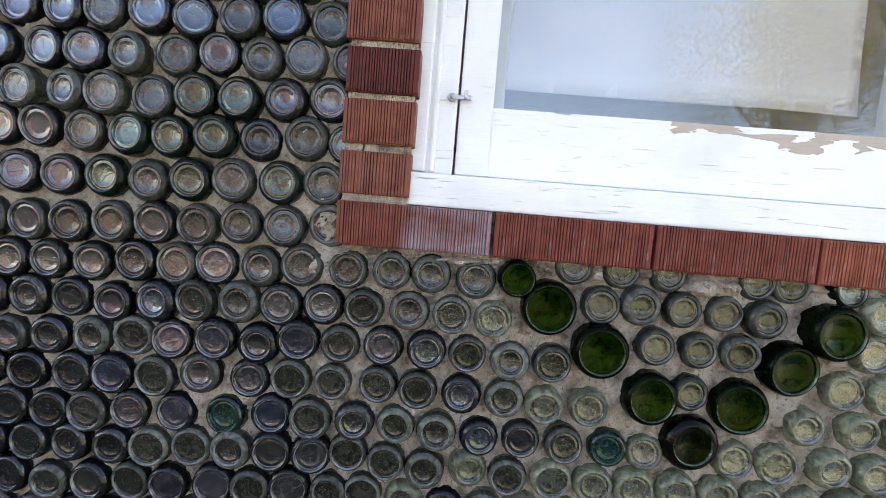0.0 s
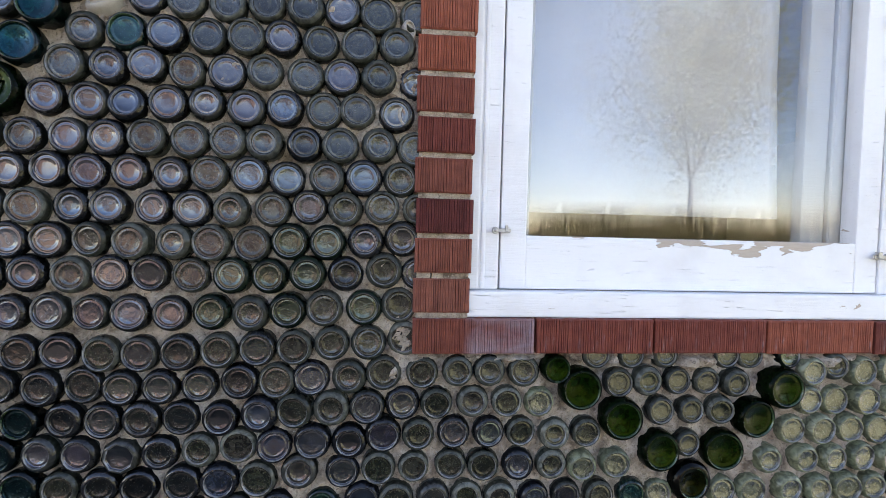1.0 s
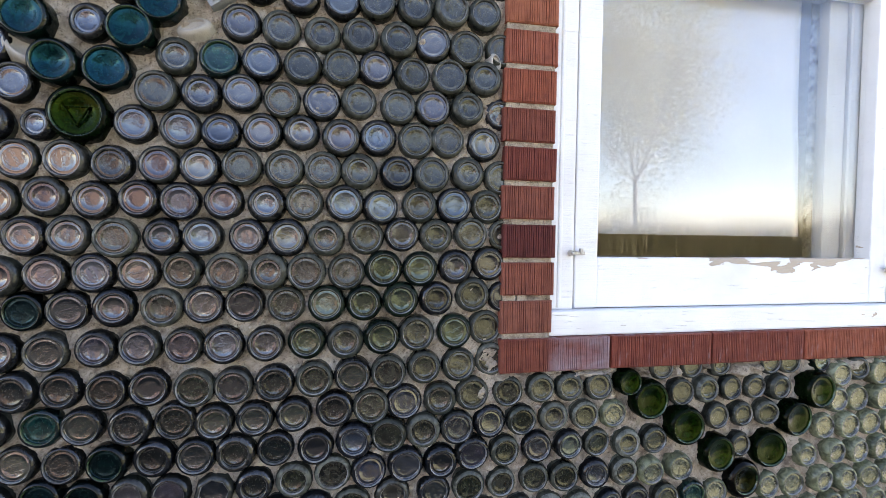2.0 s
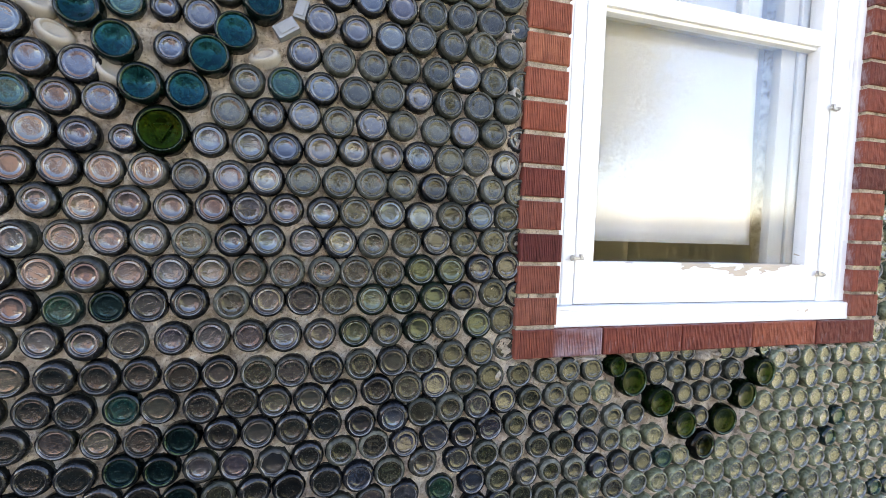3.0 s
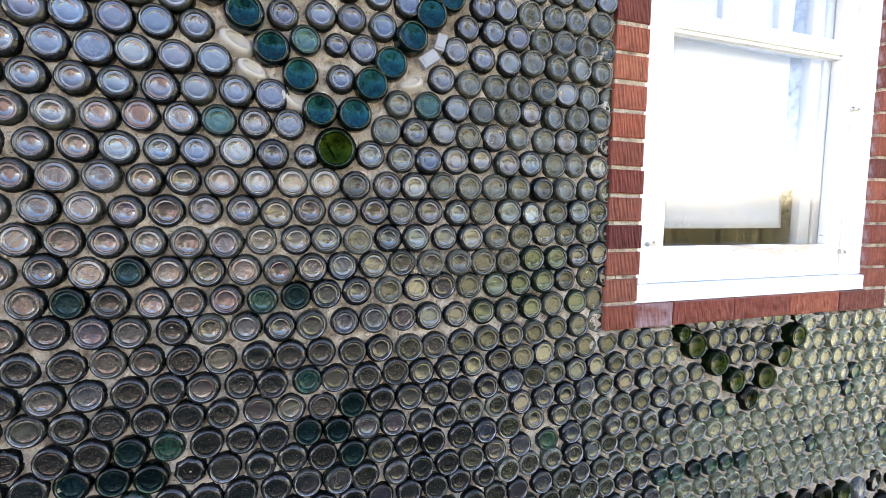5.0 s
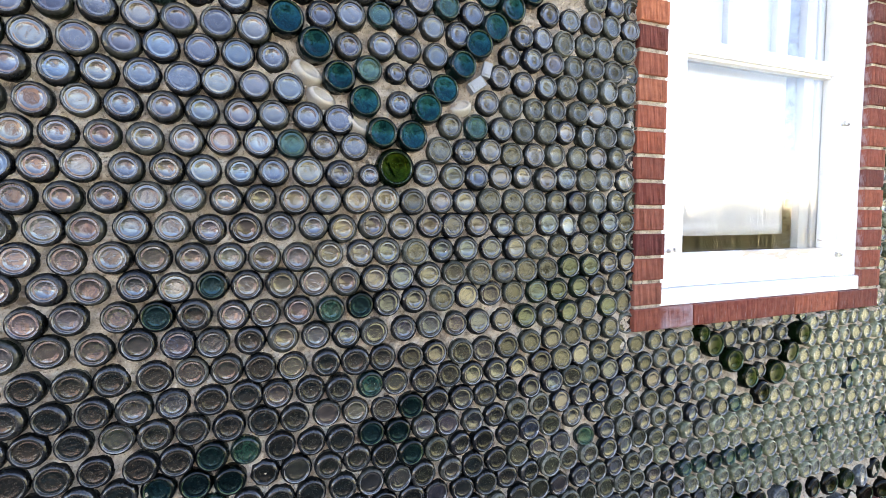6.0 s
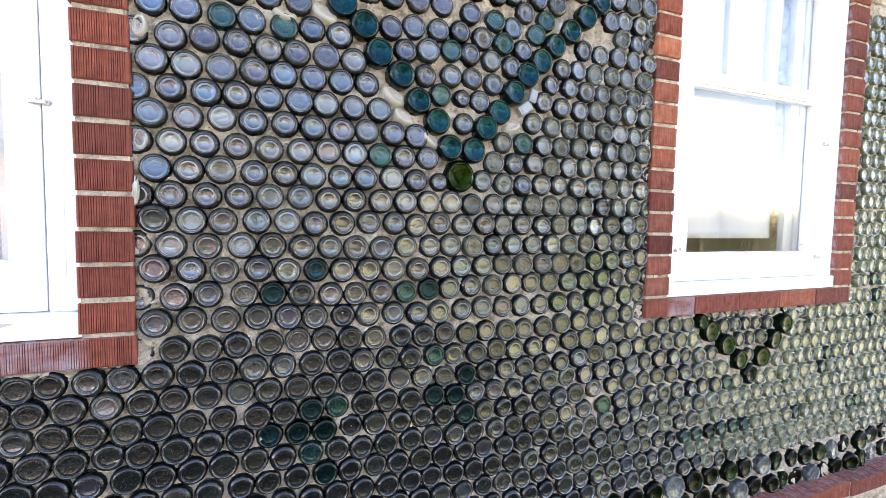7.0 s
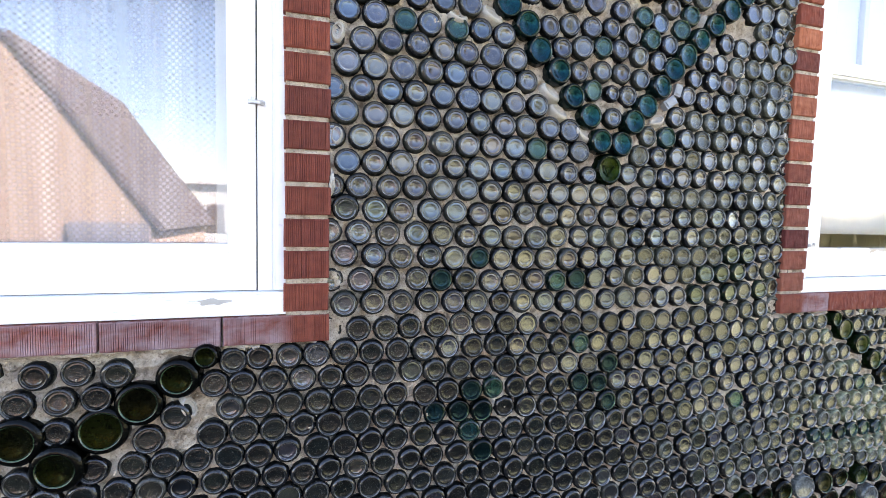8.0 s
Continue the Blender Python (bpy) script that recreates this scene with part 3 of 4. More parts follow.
    sub_part("middle_rail", frame_bars([((g0 - 0.001, y0 + 0.001, mid0), (g1 + 0.001, y1, mid1)), ((g0, y0 + 0.010, mid0 - 0.008), (g1, y1, mid1 + 0.006))]), M_PAINT)
    for lo, hi in ((gz, mid0), (mid1, top)):
        ob = part("pane", box((g0 - 0.002, 0.050, lo - 0.002), (g1 + 0.002, 0.053, hi + 0.002)), M_PANE)
        ob.parent = sash
        ob.visible_shadow = False
    return root, zb


win2, zb2 = window("window_2", W2, "white wooden window in a combed red brick surround", 0.147, 0.858, (0.193, 0.812, 1.554), 0.0655)
win1, zb1 = window("window_1", W1, "white wooden window with lace in a combed red brick surround", -2.215, -1.474, (-2.16, -1.531, 1.558), 0.0687, -0.007, -1)
latch(win2, 0.137, 1.562, 1)
latch(win2, 0.868, 1.53, -1)
latch(win2, 0.874, 1.950, -1)
latch(win1, -1.462, 1.853, -1)


def inner_sash(root, x0, x1, z0, mid, head, muntins):
    """The window's own sash behind the storm sash, with upright bars in its upper half."""
    ob = tagged(new("inner_sash"), "cream-grey sash behind the storm sash")
    under(root, ob)
    y0, y1 = 0.078, 0.102

    def p(nm, bm, mt):
        q = part(nm, bm, mt)
        q.parent = ob
        return q

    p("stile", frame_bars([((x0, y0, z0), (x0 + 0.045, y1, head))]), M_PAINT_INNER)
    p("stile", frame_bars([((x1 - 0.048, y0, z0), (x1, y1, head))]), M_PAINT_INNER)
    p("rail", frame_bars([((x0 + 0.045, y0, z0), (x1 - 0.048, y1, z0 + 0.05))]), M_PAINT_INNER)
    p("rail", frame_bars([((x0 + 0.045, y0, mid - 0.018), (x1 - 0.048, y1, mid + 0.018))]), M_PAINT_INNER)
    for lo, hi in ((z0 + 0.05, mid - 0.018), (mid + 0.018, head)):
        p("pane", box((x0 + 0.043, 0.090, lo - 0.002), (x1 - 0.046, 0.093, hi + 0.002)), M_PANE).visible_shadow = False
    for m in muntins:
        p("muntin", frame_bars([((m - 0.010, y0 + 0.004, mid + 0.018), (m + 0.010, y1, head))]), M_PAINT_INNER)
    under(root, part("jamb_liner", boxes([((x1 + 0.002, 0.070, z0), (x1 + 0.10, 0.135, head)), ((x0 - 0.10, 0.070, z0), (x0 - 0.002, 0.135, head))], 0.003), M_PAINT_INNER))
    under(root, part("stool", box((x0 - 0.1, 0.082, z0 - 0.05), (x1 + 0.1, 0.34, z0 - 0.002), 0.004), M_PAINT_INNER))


inner_sash(win2, 0.165, 0.790, 1.50, 2.118, Z_HEAD, (0.41, 0.62))
inner_sash(win1, -2.18, -1.51, 1.49, 2.118, Z_HEAD, ())


def roller_shade():
    """A white blind drawn down to a hand above the sash rail; its free edge curls."""
    bm = bmesh.new()
    nx, nz = 30, 40
    x0, x1, z0, z1 = 0.17, 0.70, 1.598, 2.66
    rows_ = []
    for j in range(nz + 1):
        v = j / nz
        z = z0 + v * (z1 - z0)
        line = []
        for i in range(nx + 1):
            u = i / nx
            edge = x1 + 0.030 * (1 - v) ** 2 * math.sin(min(1.0, (1 - v) * 1.6) * math.pi * 0.5) - 0.008 * math.sin(v * 5)
            x = x0 + u * (edge - x0)
            y = 0.106 + 0.004 * math.sin(u * 9 + v * 3) + 0.012 * u ** 6 * (1 - v) + 0.003 * noise.noise(Vector((x * 7, 0, z * 7)))
            line.append(bm.verts.new((x, y, z)))
        rows_.append(line)
    for j in range(nz):
        for i in range(nx):
            bm.faces.new((rows_[j][i], rows_[j][i + 1], rows_[j + 1][i + 1], rows_[j + 1][i])).smooth = True
    bmesh.ops.solidify(bm, geom=bm.faces[:], thickness=0.0006)
    root = empty("roller_shade", (0.43, 0.118, 1.598), "white cloth roller shade drawn low behind the glass", "blind")
    under(root, part("cloth", bm, M_SHADE))
    under(root, part("hem_slat", box((0.175, 0.1190, 1.600), (0.58, 0.1225, 1.622), 0.001), M_SHADE))
    bm = bmesh.new()
    bmesh.ops.create_cone(bm, cap_ends=True, segments=16, radius1=0.02, radius2=0.02, depth=0.60, matrix=pose(0.44, 0.145, 2.645, 0, 90, 0))
    under(root, part("roller", bm, M_DARK_WOOD))


roller_shade()


def pleated(name, x0, x1, z0, z1, y, waves, deep, mat, label, category, seed, root=None):
    rnd = random.Random(seed)
    ph = [rnd.uniform(0, 6.28) for _ in range(4)]
    nx, nz = 150, 14
    bm = bmesh.new()
    rows_ = []
    for j in range(nz + 1):
        v = j / nz
        line = []
        for i in range(nx + 1):
            u = i / nx
            x = x0 + u * (x1 - x0)
            s = math.sin(u * waves * 6.28 + ph[0] + 0.6 * math.sin(u * 7 + ph[1])) * 0.7 + 0.3 * math.sin(u * waves * 14 + ph[2])
            line.append(bm.verts.new((x + 0.012 * math.sin(v * 2 + u * 9 + ph[3]), y + deep * s * (1 - 0.35 * v), z0 + v * (z1 - z0))))
        rows_.append(line)
    for j in range(nz):
        for i in range(nx):
            bm.faces.new((rows_[j][i], rows_[j][i + 1], rows_[j + 1][i + 1], rows_[j + 1][i])).smooth = True
    ob = part(name, bm, mat, None)
    return tagged(ob, label, category)


pleated("lace_curtain", -2.30, -1.572, 1.46, 2.62, 0.130, 5, 0.010, M_LACE, "white net lace curtain hanging in soft folds behind glass", "curtain", 3)


# ---- brick ledge under the bottle field ----
LEDGE_Z = 0.668
ledge = empty("brick_ledge", (0, 0, 0.6), "projecting course of red bricks below the bottles", "ledge", "structure")
x, k = -2.75, 0
while x < 2.2:
    ob = new("brick", SILL_B[k % 4])
    under(ledge, ob)
    ob.location = (x, -0.062 + 0.004 * math.sin(k * 2.3), LEDGE_Z - 0.058)
    x += 0.2095
    k += 1
under(ledge, part("mortar_bed", boxes([((-2.75, -0.055, 0.598), (2.25, 0.02, LEDGE_Z - 0.004)), ((-2.75, -0.03, 0.0), (2.25, 0.02, 0.60))]), M_MORTAR))


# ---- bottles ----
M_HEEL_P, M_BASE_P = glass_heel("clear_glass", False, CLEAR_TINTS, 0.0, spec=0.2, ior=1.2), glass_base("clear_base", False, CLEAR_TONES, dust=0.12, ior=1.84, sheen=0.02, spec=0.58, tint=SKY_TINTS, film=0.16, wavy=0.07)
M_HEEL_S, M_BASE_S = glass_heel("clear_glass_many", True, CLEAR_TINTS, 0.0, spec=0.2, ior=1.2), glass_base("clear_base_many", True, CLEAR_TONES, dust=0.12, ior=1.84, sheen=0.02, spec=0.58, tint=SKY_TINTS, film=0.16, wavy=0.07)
M_HEEL_Y, M_BASE_Y = glass_heel("straw_glass", False, STRAW_TINTS, 0.04, spec=0.15), glass_base("straw_base", False, STRAW_TONES, 0.14, 1.75, (0.22, 0.22, 0.20), wavy=0.07, sheen=0.05, spec=0.38, film=0.30)
M_HEEL_Z, M_BASE_Z = glass_heel("straw_glass_many", True, STRAW_TINTS, 0.04, spec=0.15), glass_base("straw_base_many", True, STRAW_TONES, 0.14, 1.75, (0.22, 0.22, 0.20), wavy=0.07, sheen=0.05, spec=0.38, film=0.30)
M_HEEL_G, M_BASE_G = glass_heel("green_glass", False, GREEN_TINTS, 0.0, spec=0.12, ior=1.3), glass_base("green_base", False, GREEN_TONES, 0.02, 1.6, wavy=0.08, sheen=0.0, spec=0.3, letters=0.4, tint=(0.16, 0.28, 0.03))
M_HEEL_A, M_BASE_A = glass_heel("aqua_glass", False, AQUA_TINTS), glass_base("aqua_base", False, AQUA_TONES, 0.08, 1.7, wavy=0.12, sheen=0.03, spec=0.42, tint=(0.50, 0.82, 0.85))

M_HEEL_W, M_BASE_W = glass_heel("pale_glass_many", True, PALE_TINTS, 0.2, 0.15, 0.28), glass_base("pale_base_many", True, PALE_TONES, 0.18, 1.8, (0.28, 0.29, 0.25), wavy=0.25, sheen=0.25, spec=0.55, film=0.34)
M_HEEL_D, M_BASE_D = glass_heel("dimmed_glass_many", True, DARK_TINTS, 0.0, spec=0.2, ior=1.2), glass_base("dimmed_base_many", True, DARK_TONES, 0.12, 1.55)
M_RING_D = glass_ring("worn_dimmed_ring", (0.12, 0.12, 0.112))
M_RING, M_RING_G = glass_ring("worn_lit_ring", (0.25, 0.247, 0.238)), glass_ring("worn_lit_green_ring", (0.05, 0.09, 0.04))

M_EDGE_P, M_EDGE_S = glass_heel("glass_edge", False, EDGE_TINTS, 0.02, spec=0.2), glass_heel("glass_edge_many", True, EDGE_TINTS, 0.02, spec=0.2)
# paler rims: light reflected from the yard is mixed into these tints
M_EDGE_Y = glass_heel("yard_lit_edge", True, [(0.0, (0.05, 0.055, 0.043)), (0.6, (0.10, 0.104, 0.085)), (1.0, (0.16, 0.165, 0.135))], 0.10, spec=0.24)
M_EDGE_Q = glass_heel("yard_lit_side", False, [(0.0, (0.03, 0.034, 0.027)), (0.6, (0.065, 0.068, 0.056)), (1.0, (0.11, 0.115, 0.095))], 0.08, spec=0.2)
M_EDGE_W = glass_heel("pale_glass_edge", True, PALE_EDGES, 0.15, 0.1, 0.28)

LIP_TINTS = [(0.0, (0.009, 0.010, 0.012)), (0.3, (0.021, 0.021, 0.019)), (0.6, (0.014, 0.015, 0.019)), (0.85, (0.034, 0.035, 0.030)), (1.0, (0.060, 0.060, 0.052))]
DIMMED_LIPS = [(0.0, (0.008, 0.009, 0.011)), (0.5, (0.020, 0.020, 0.021)), (1.0, (0.032, 0.031, 0.028))]
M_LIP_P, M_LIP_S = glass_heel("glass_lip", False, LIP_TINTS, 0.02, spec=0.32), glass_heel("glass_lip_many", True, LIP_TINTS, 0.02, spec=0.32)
M_LIP_F, M_LIP_D = glass_heel("dimmed_lip", False, DIMMED_LIPS, 0.02, spec=0.5), glass_heel("dimmed_lip_many", True, DIMMED_LIPS, 0.02, spec=0.5)

ROW, Z_TOP = 0.0527, 2.058


def smooth(a, b, v):
    v = min(1.0, max(0.0, (v - a) / (b - a)))
    return v * v * (3 - 2 * v)


def knots(v, rows):
    return float(np.interp(v, [a for a, _ in rows], [b for _, b in rows]))


UPPER_SAG = ((-1.25, 0.004), (-1.05, 0.0), (-0.95, -0.005), (-0.75, -0.006), (-0.6, 0.0), (-0.3, 0.001), (-0.15, 0.007), (0.0, 0.013))
LOWER_SAG = ((-1.8, 0.006), (-1.3, -0.001), (-1.0, -0.005), (-0.75, -0.013), (-0.4, -0.020), (-0.2, -0.006), (-0.05, 0.003), (0.15, 0.007), (0.3, 0.005))


def lattice(k, u):
    """Centre of the bottle u in the row k; the rows sag and shift a little, and more so low on the wall."""
    if k >= 13:
        x = -1.291 + 0.0609 * u - 0.00007 * u * u if u > 0 else -1.291 + 0.0590 * u
        if x > 0.64 and k > 14:
            x -= 0.018
        elif k >= 19:
            x -= 0.018 * smooth(-0.1, 0.15, x)
        elif k >= 17:
            x += 0.023 * smooth(-0.25, -0.08, x)
        sag = knots(x, LOWER_SAG)
        if x > 0.1:
            sag *= 1 - smooth(15, 20, k)
        return x, Z_TOP - ROW * k + sag
    x = -1.291 + 0.0618 * u - 0.0000955 * u * u if 0 <= u <= 21 else (-1.291 + 0.0600 * u if u < 0 else -0.0353 + 0.0556 * (u - 21))
    z = Z_TOP - ROW * k
    if k > 6:
        z += smooth(6.5, 10, k) * knots(x, UPPER_SAG) - 0.006 * smooth(11, 12, k) * smooth(-0.9, -0.6, x) * smooth(0.0, -0.3, x)
        x += smooth(5.5, 9, k) * (0.007 * smooth(-1.26, -1.1, x) + 0.006 * smooth(-0.5, -0.1, x))
    elif x > -0.6:
        z += 0.003
        x += {0: -0.009, 1: -0.008, -1: -0.021, -2: 0.021}.get(k, 0.001)
    return x, z


# big bottles: (x, z, radius)
V_BIG = [(-0.921, 2.125, .034), (-0.872, 2.083, .034), (-0.838, 2.027, .034), (-0.785, 1.984, .034), (-0.741, 1.929, .033), (-0.692, 1.885, .033), (-0.658, 1.825, .033),
         (-0.309, 2.160, .033), (-0.359, 2.114, .033), (-0.403, 2.067, .033), (-0.442, 2.027, .033), (-0.481, 1.978, .033), (-0.523, 1.924, .033), (-0.561, 1.881, .033), (-0.593, 1.823, .034),
         (-0.630, 1.756, .041), (-0.965, 2.175, .034), (-0.262, 2.205, .033), (-1.008, 2.222, .034), (-0.216, 2.25, .033)]
V_SMALL = [(0.243, 1.331, .025), (0.288, 1.296, .037), (0.359, 1.246, .037), (0.431, 1.188, .036), (0.492, 1.131, .038), (0.548, 1.186, .037), (0.604, 1.244, .036), (0.654, 1.297, .037)]
V_LEFT = [(-1.568, 1.332, .026), (-1.619, 1.291, .042), (-1.689, 1.243, .045), (-1.753, 1.196, .048), (-1.890, 1.190, .048), (-1.825, 1.132, .048)]
AQUA_AT = [(-1.171, 2.057), (-1.049, 2.058), (-0.442, 1.850), (-0.833, 1.795), (-0.765, 1.470), (-0.148, 1.109), (0.367, 0.952), (0.418, 0.951), (0.477, 0.947), (0.183, 0.952), (0.248, 0.946), (0.776, 0.944), (0.885, 1.115),
           (-0.924, 1.213), (-0.992, 1.103), (-0.686, 1.312), (1.185, 1.417), (1.213, 1.363), (1.210, 1.266), (0.939, 1.166), (0.906, 1.113), (1.075, 0.957), (1.133, 0.953), (0.379, 1.116)]
DEEP_AT = [(-0.984, 1.211), (-1.018, 1.155), (-0.952, 1.153), (-0.956, 1.049), (-0.689, 1.197), (-1.620, 1.164), (-1.080, 1.162), (-0.706, 1.474), (-0.598, 1.152), (-0.917, 1.208), (-0.980, 1.525), (-1.072, 1.472), (-0.596, 1.259),
           (-0.608, 1.205), (0.791, 0.947), (0.364, 0.966), (0.300, 0.960)]
TINGED_AT = [(-0.285, 1.475), (-0.169, 1.477), (-0.198, 1.534), (-0.325, 1.396), (-0.093, 1.443), (-0.200, 1.426), (-0.140, 1.540), (-0.226, 1.478)]
# the loosely set field inside the large V
IN_V = [(-0.807, 2.091), (-0.752, 2.102), (-0.691, 2.104), (-0.632, 2.110), (-0.605, 2.158), (-0.484, 2.143), (-0.450, 2.185), (-0.570, 2.103), (-0.453, 2.090), (-0.773, 2.043), (-0.717, 2.051), (-0.604, 2.060), (-0.545, 2.051), (-0.488, 2.042), (-0.720, 1.992), (-0.654, 2.001), (-0.597, 2.002), (-0.537, 1.994), (-0.575, 1.947), (-0.619, 1.888)]
IN_V_SMALL = [(0.356, 1.305), (0.407, 1.309), (0.463, 1.308), (0.516, 1.307), (0.568, 1.305), (0.433, 1.256), (0.491, 1.255), (0.541, 1.256), (0.485, 1.198), (0.757, 1.334)]
IN_V_LEFT = [(-1.858, 1.310), (-1.793, 1.311), (-1.725, 1.304), (-1.888, 1.256), (-1.821, 1.259), (-1.760, 1.260), (-1.827, 1.198), (-1.770, 1.116), (-1.891, 1.105)]
BESIDE_V = [(-0.260, 2.118), (-0.202, 2.113), (-0.329, 2.059), (-0.275, 2.063), (-0.360, 2.014), (-0.304, 2.011), (-0.388, 1.964), (-0.328, 1.956), (-0.415, 1.907)]
IN_V_AQUA = [(-0.539, 2.150), (-0.385, 2.177), (-0.415, 2.136), (-0.512, 2.097), (-0.657, 2.060), (-0.681, 1.950)]
SHARDS = [(-0.958, 2.101), (-0.797, 1.939), (-0.773, 1.894), (-0.700, 1.847), (-0.482, 1.897), (-0.445, 1.942), (-0.421, 1.976)]


def place_of(x, z, r, rnd, lean=0.045, out=0.004):
    """A bottle's pose: pushed in or out a little, leaning a little, turned at random."""
    y = rnd.uniform(-out, out)
    return Matrix.LocRotScale((x, y, z), Euler((rnd.gauss(0, lean), rnd.uniform(0, 6.28), rnd.gauss(0, lean))), (r, 1.0, r))


def bottle_mesh(name, ring, push, mats, seg=24, lip=None):
    vs, fs, mi = lathe(bottle_profile(1.0, ring, push), seg)
    return mesh_from(name, vs, fs, mi, [*mats, lip or mats[0]], face_uv=vs[:, (0, 2)])


rnd = random.Random(7)
KINDS = [(0.735, 0.0006), (0.70, 0.0011), (0.765, 0.0003), (0.64, 0.0017)]
STRAW_PARTS = [bottle_mesh("bottle", r, p, [M_HEEL_Y, M_BASE_Y, M_RING, M_EDGE_Q], 28, M_EDGE_Q) for r, p in KINDS]
M_HEEL_F, M_BASE_F = glass_heel("dimmed_glass", False, DARK_TINTS, 0.0, spec=0.2, ior=1.2), glass_base("dimmed_base", False, DARK_TONES, 0.12, 1.55)
DIMMED_PARTS = [bottle_mesh("bottle", r, p, [M_HEEL_F, M_BASE_F, M_RING_D, M_EDGE_P], 28, M_LIP_F) for r, p in KINDS]
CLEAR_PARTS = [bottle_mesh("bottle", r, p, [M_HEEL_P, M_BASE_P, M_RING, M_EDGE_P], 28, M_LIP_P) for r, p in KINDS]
M_HEEL_N, M_BASE_N = glass_heel("olive_black_glass", False, [(0.0, (0.001, 0.0015, 0.001)), (1.0, (0.003, 0.003, 0.002))], 0.0, spec=0.3, ior=1.3), glass_base("olive_black_base", False, [(0.0, (0.002, 0.002, 0.001)), (1.0, (0.004, 0.006, 0.001))], 0.03, 1.5, wavy=0.08, sheen=0.0, spec=0.3, letters=0.3, tint=(0.14, 0.17, 0.04))
BLACK_PARTS = [bottle_mesh("wine_bottle", r, p, [M_HEEL_N, M_BASE_N, M_RING_G, M_HEEL_N], 32) for r, p in ((0.68, 0.005), (0.72, 0.004), (0.66, 0.007))]
TINGED_TONES = [(0.0, (0.014, 0.020, 0.011)), (0.5, (0.024, 0.029, 0.014)), (1.0, (0.014, 0.023, 0.016))]
M_HEEL_V, M_BASE_V = glass_heel("tinged_glass", False, [(0.0, (0.004, 0.009, 0.006)), (1.0, (0.010, 0.018, 0.011))], 0.02, spec=0.3, ior=1.3), glass_base("tinged_base", False, TINGED_TONES, 0.1, 1.75, sheen=0.03, spec=0.5, tint=(0.84, 0.96, 0.84), film=0.14)
TINGED_PARTS = [bottle_mesh("bottle", r, p, [M_HEEL_V, M_BASE_V, M_RING, M_EDGE_Q], 28) for r, p in KINDS[:2]]
DEEP_TONES = [(0.0, (0.0005, 0.0025, 0.003)), (0.5, (0.001, 0.005, 0.004)), (1.0, (0.002, 0.009, 0.011))]
M_HEEL_K, M_BASE_K = glass_heel("deep_teal_glass", False, [(0.0, (0.001, 0.003, 0.003)), (1.0, (0.003, 0.006, 0.006))], 0.01, spec=0.25), glass_base("deep_teal_base", False, DEEP_TONES, 0.03, 1.6, sheen=0.0, spec=0.3, tint=(0.3, 0.7, 0.9))
DEEP_PARTS = [bottle_mesh("bottle", r, p, [M_HEEL_K, M_BASE_K, M_RING_G, M_HEEL_K], 28) for r, p in KINDS[:2]]
AQUA_PARTS = [bottle_mesh("bottle", r, p, [M_HEEL_A, M_BASE_A, M_RING_G, M_HEEL_A], 28) for r, p in KINDS[:2]]
# teal is green-blue glass with the sky's reflection put into its colour
M_HEEL_T, M_BASE_T = glass_heel("teal_glass", False, [(0.0, (0.001, 0.005, 0.006)), (1.0, (0.002, 0.009, 0.006))], 0.01, spec=0.25), glass_base("teal_base", False, [(0.0, (0.001, 0.010, 0.018)), (1.0, (0.001, 0.018, 0.014))], 0.02, 1.6, wavy=0.08, sheen=0.0, spec=0.5, letters=0.5, tint=(0.05, 0.34, 0.46))
TEAL_PARTS = [bottle_mesh("wine_bottle", r, p, [M_HEEL_T, M_BASE_T, M_RING_G, M_HEEL_T], 32) for r, p in ((0.76, 0.005), (0.80, 0.004), (0.73, 0.007))]
GREEN_PARTS = [bottle_mesh("wine_bottle", r, p, [M_HEEL_G, M_BASE_G, M_RING_G, M_HEEL_G], 32) for r, p in ((0.76, 0.005), (0.80, 0.004), (0.73, 0.007))]
M_HEEL_B, M_BASE_B = glass_heel("pale_blue_glass", False, [(0.0, (0.05, 0.06, 0.065)), (1.0, (0.12, 0.135, 0.14))], 0.15, 0.1, 0.4), glass_base("pale_blue_base", False, [(0.0, (0.05, 0.06, 0.065)), (1.0, (0.11, 0.12, 0.12))], 0.2, 1.7, (0.4, 0.4, 0.4), sheen=0.15)
CLEAR_WIDE = [bottle_mesh("wide_bottle", r, p, [M_HEEL_B, M_BASE_B, M_RING, M_HEEL_B], 32) for r, p in ((0.80, 0.006), (0.84, 0.004))]


def set_bottle(name, mesh, m, label=""):
    ob = new(name, mesh)
    ob.parent = wall
    ob.matrix_basis = m
    return tagged(ob, label) if label else ob


taken = []
for x, z, r in V_BIG + V_SMALL + V_LEFT:
    teal = z > 1.8
    ob = set_bottle("wine_bottle", (TEAL_PARTS if teal else BLACK_PARTS if x < -1.4 or z < 1.14 else GREEN_PARTS)[rnd.randrange(3)], place_of(x, z, r, rnd, 0.05) @ Matrix.Translation((0, -0.009, 0)), "wide dark bottle end in a large V, sky reflection in its teal" if teal else "wide olive-black bottle end in a V" if x < -1.4 or z < 1.14 else "wide dark green bottle end in a V")
    taken.append((x, z, r))
    if r == 0.041:
        foot_bottle, foot_turn = ob, ob.matrix_basis.to_euler().y
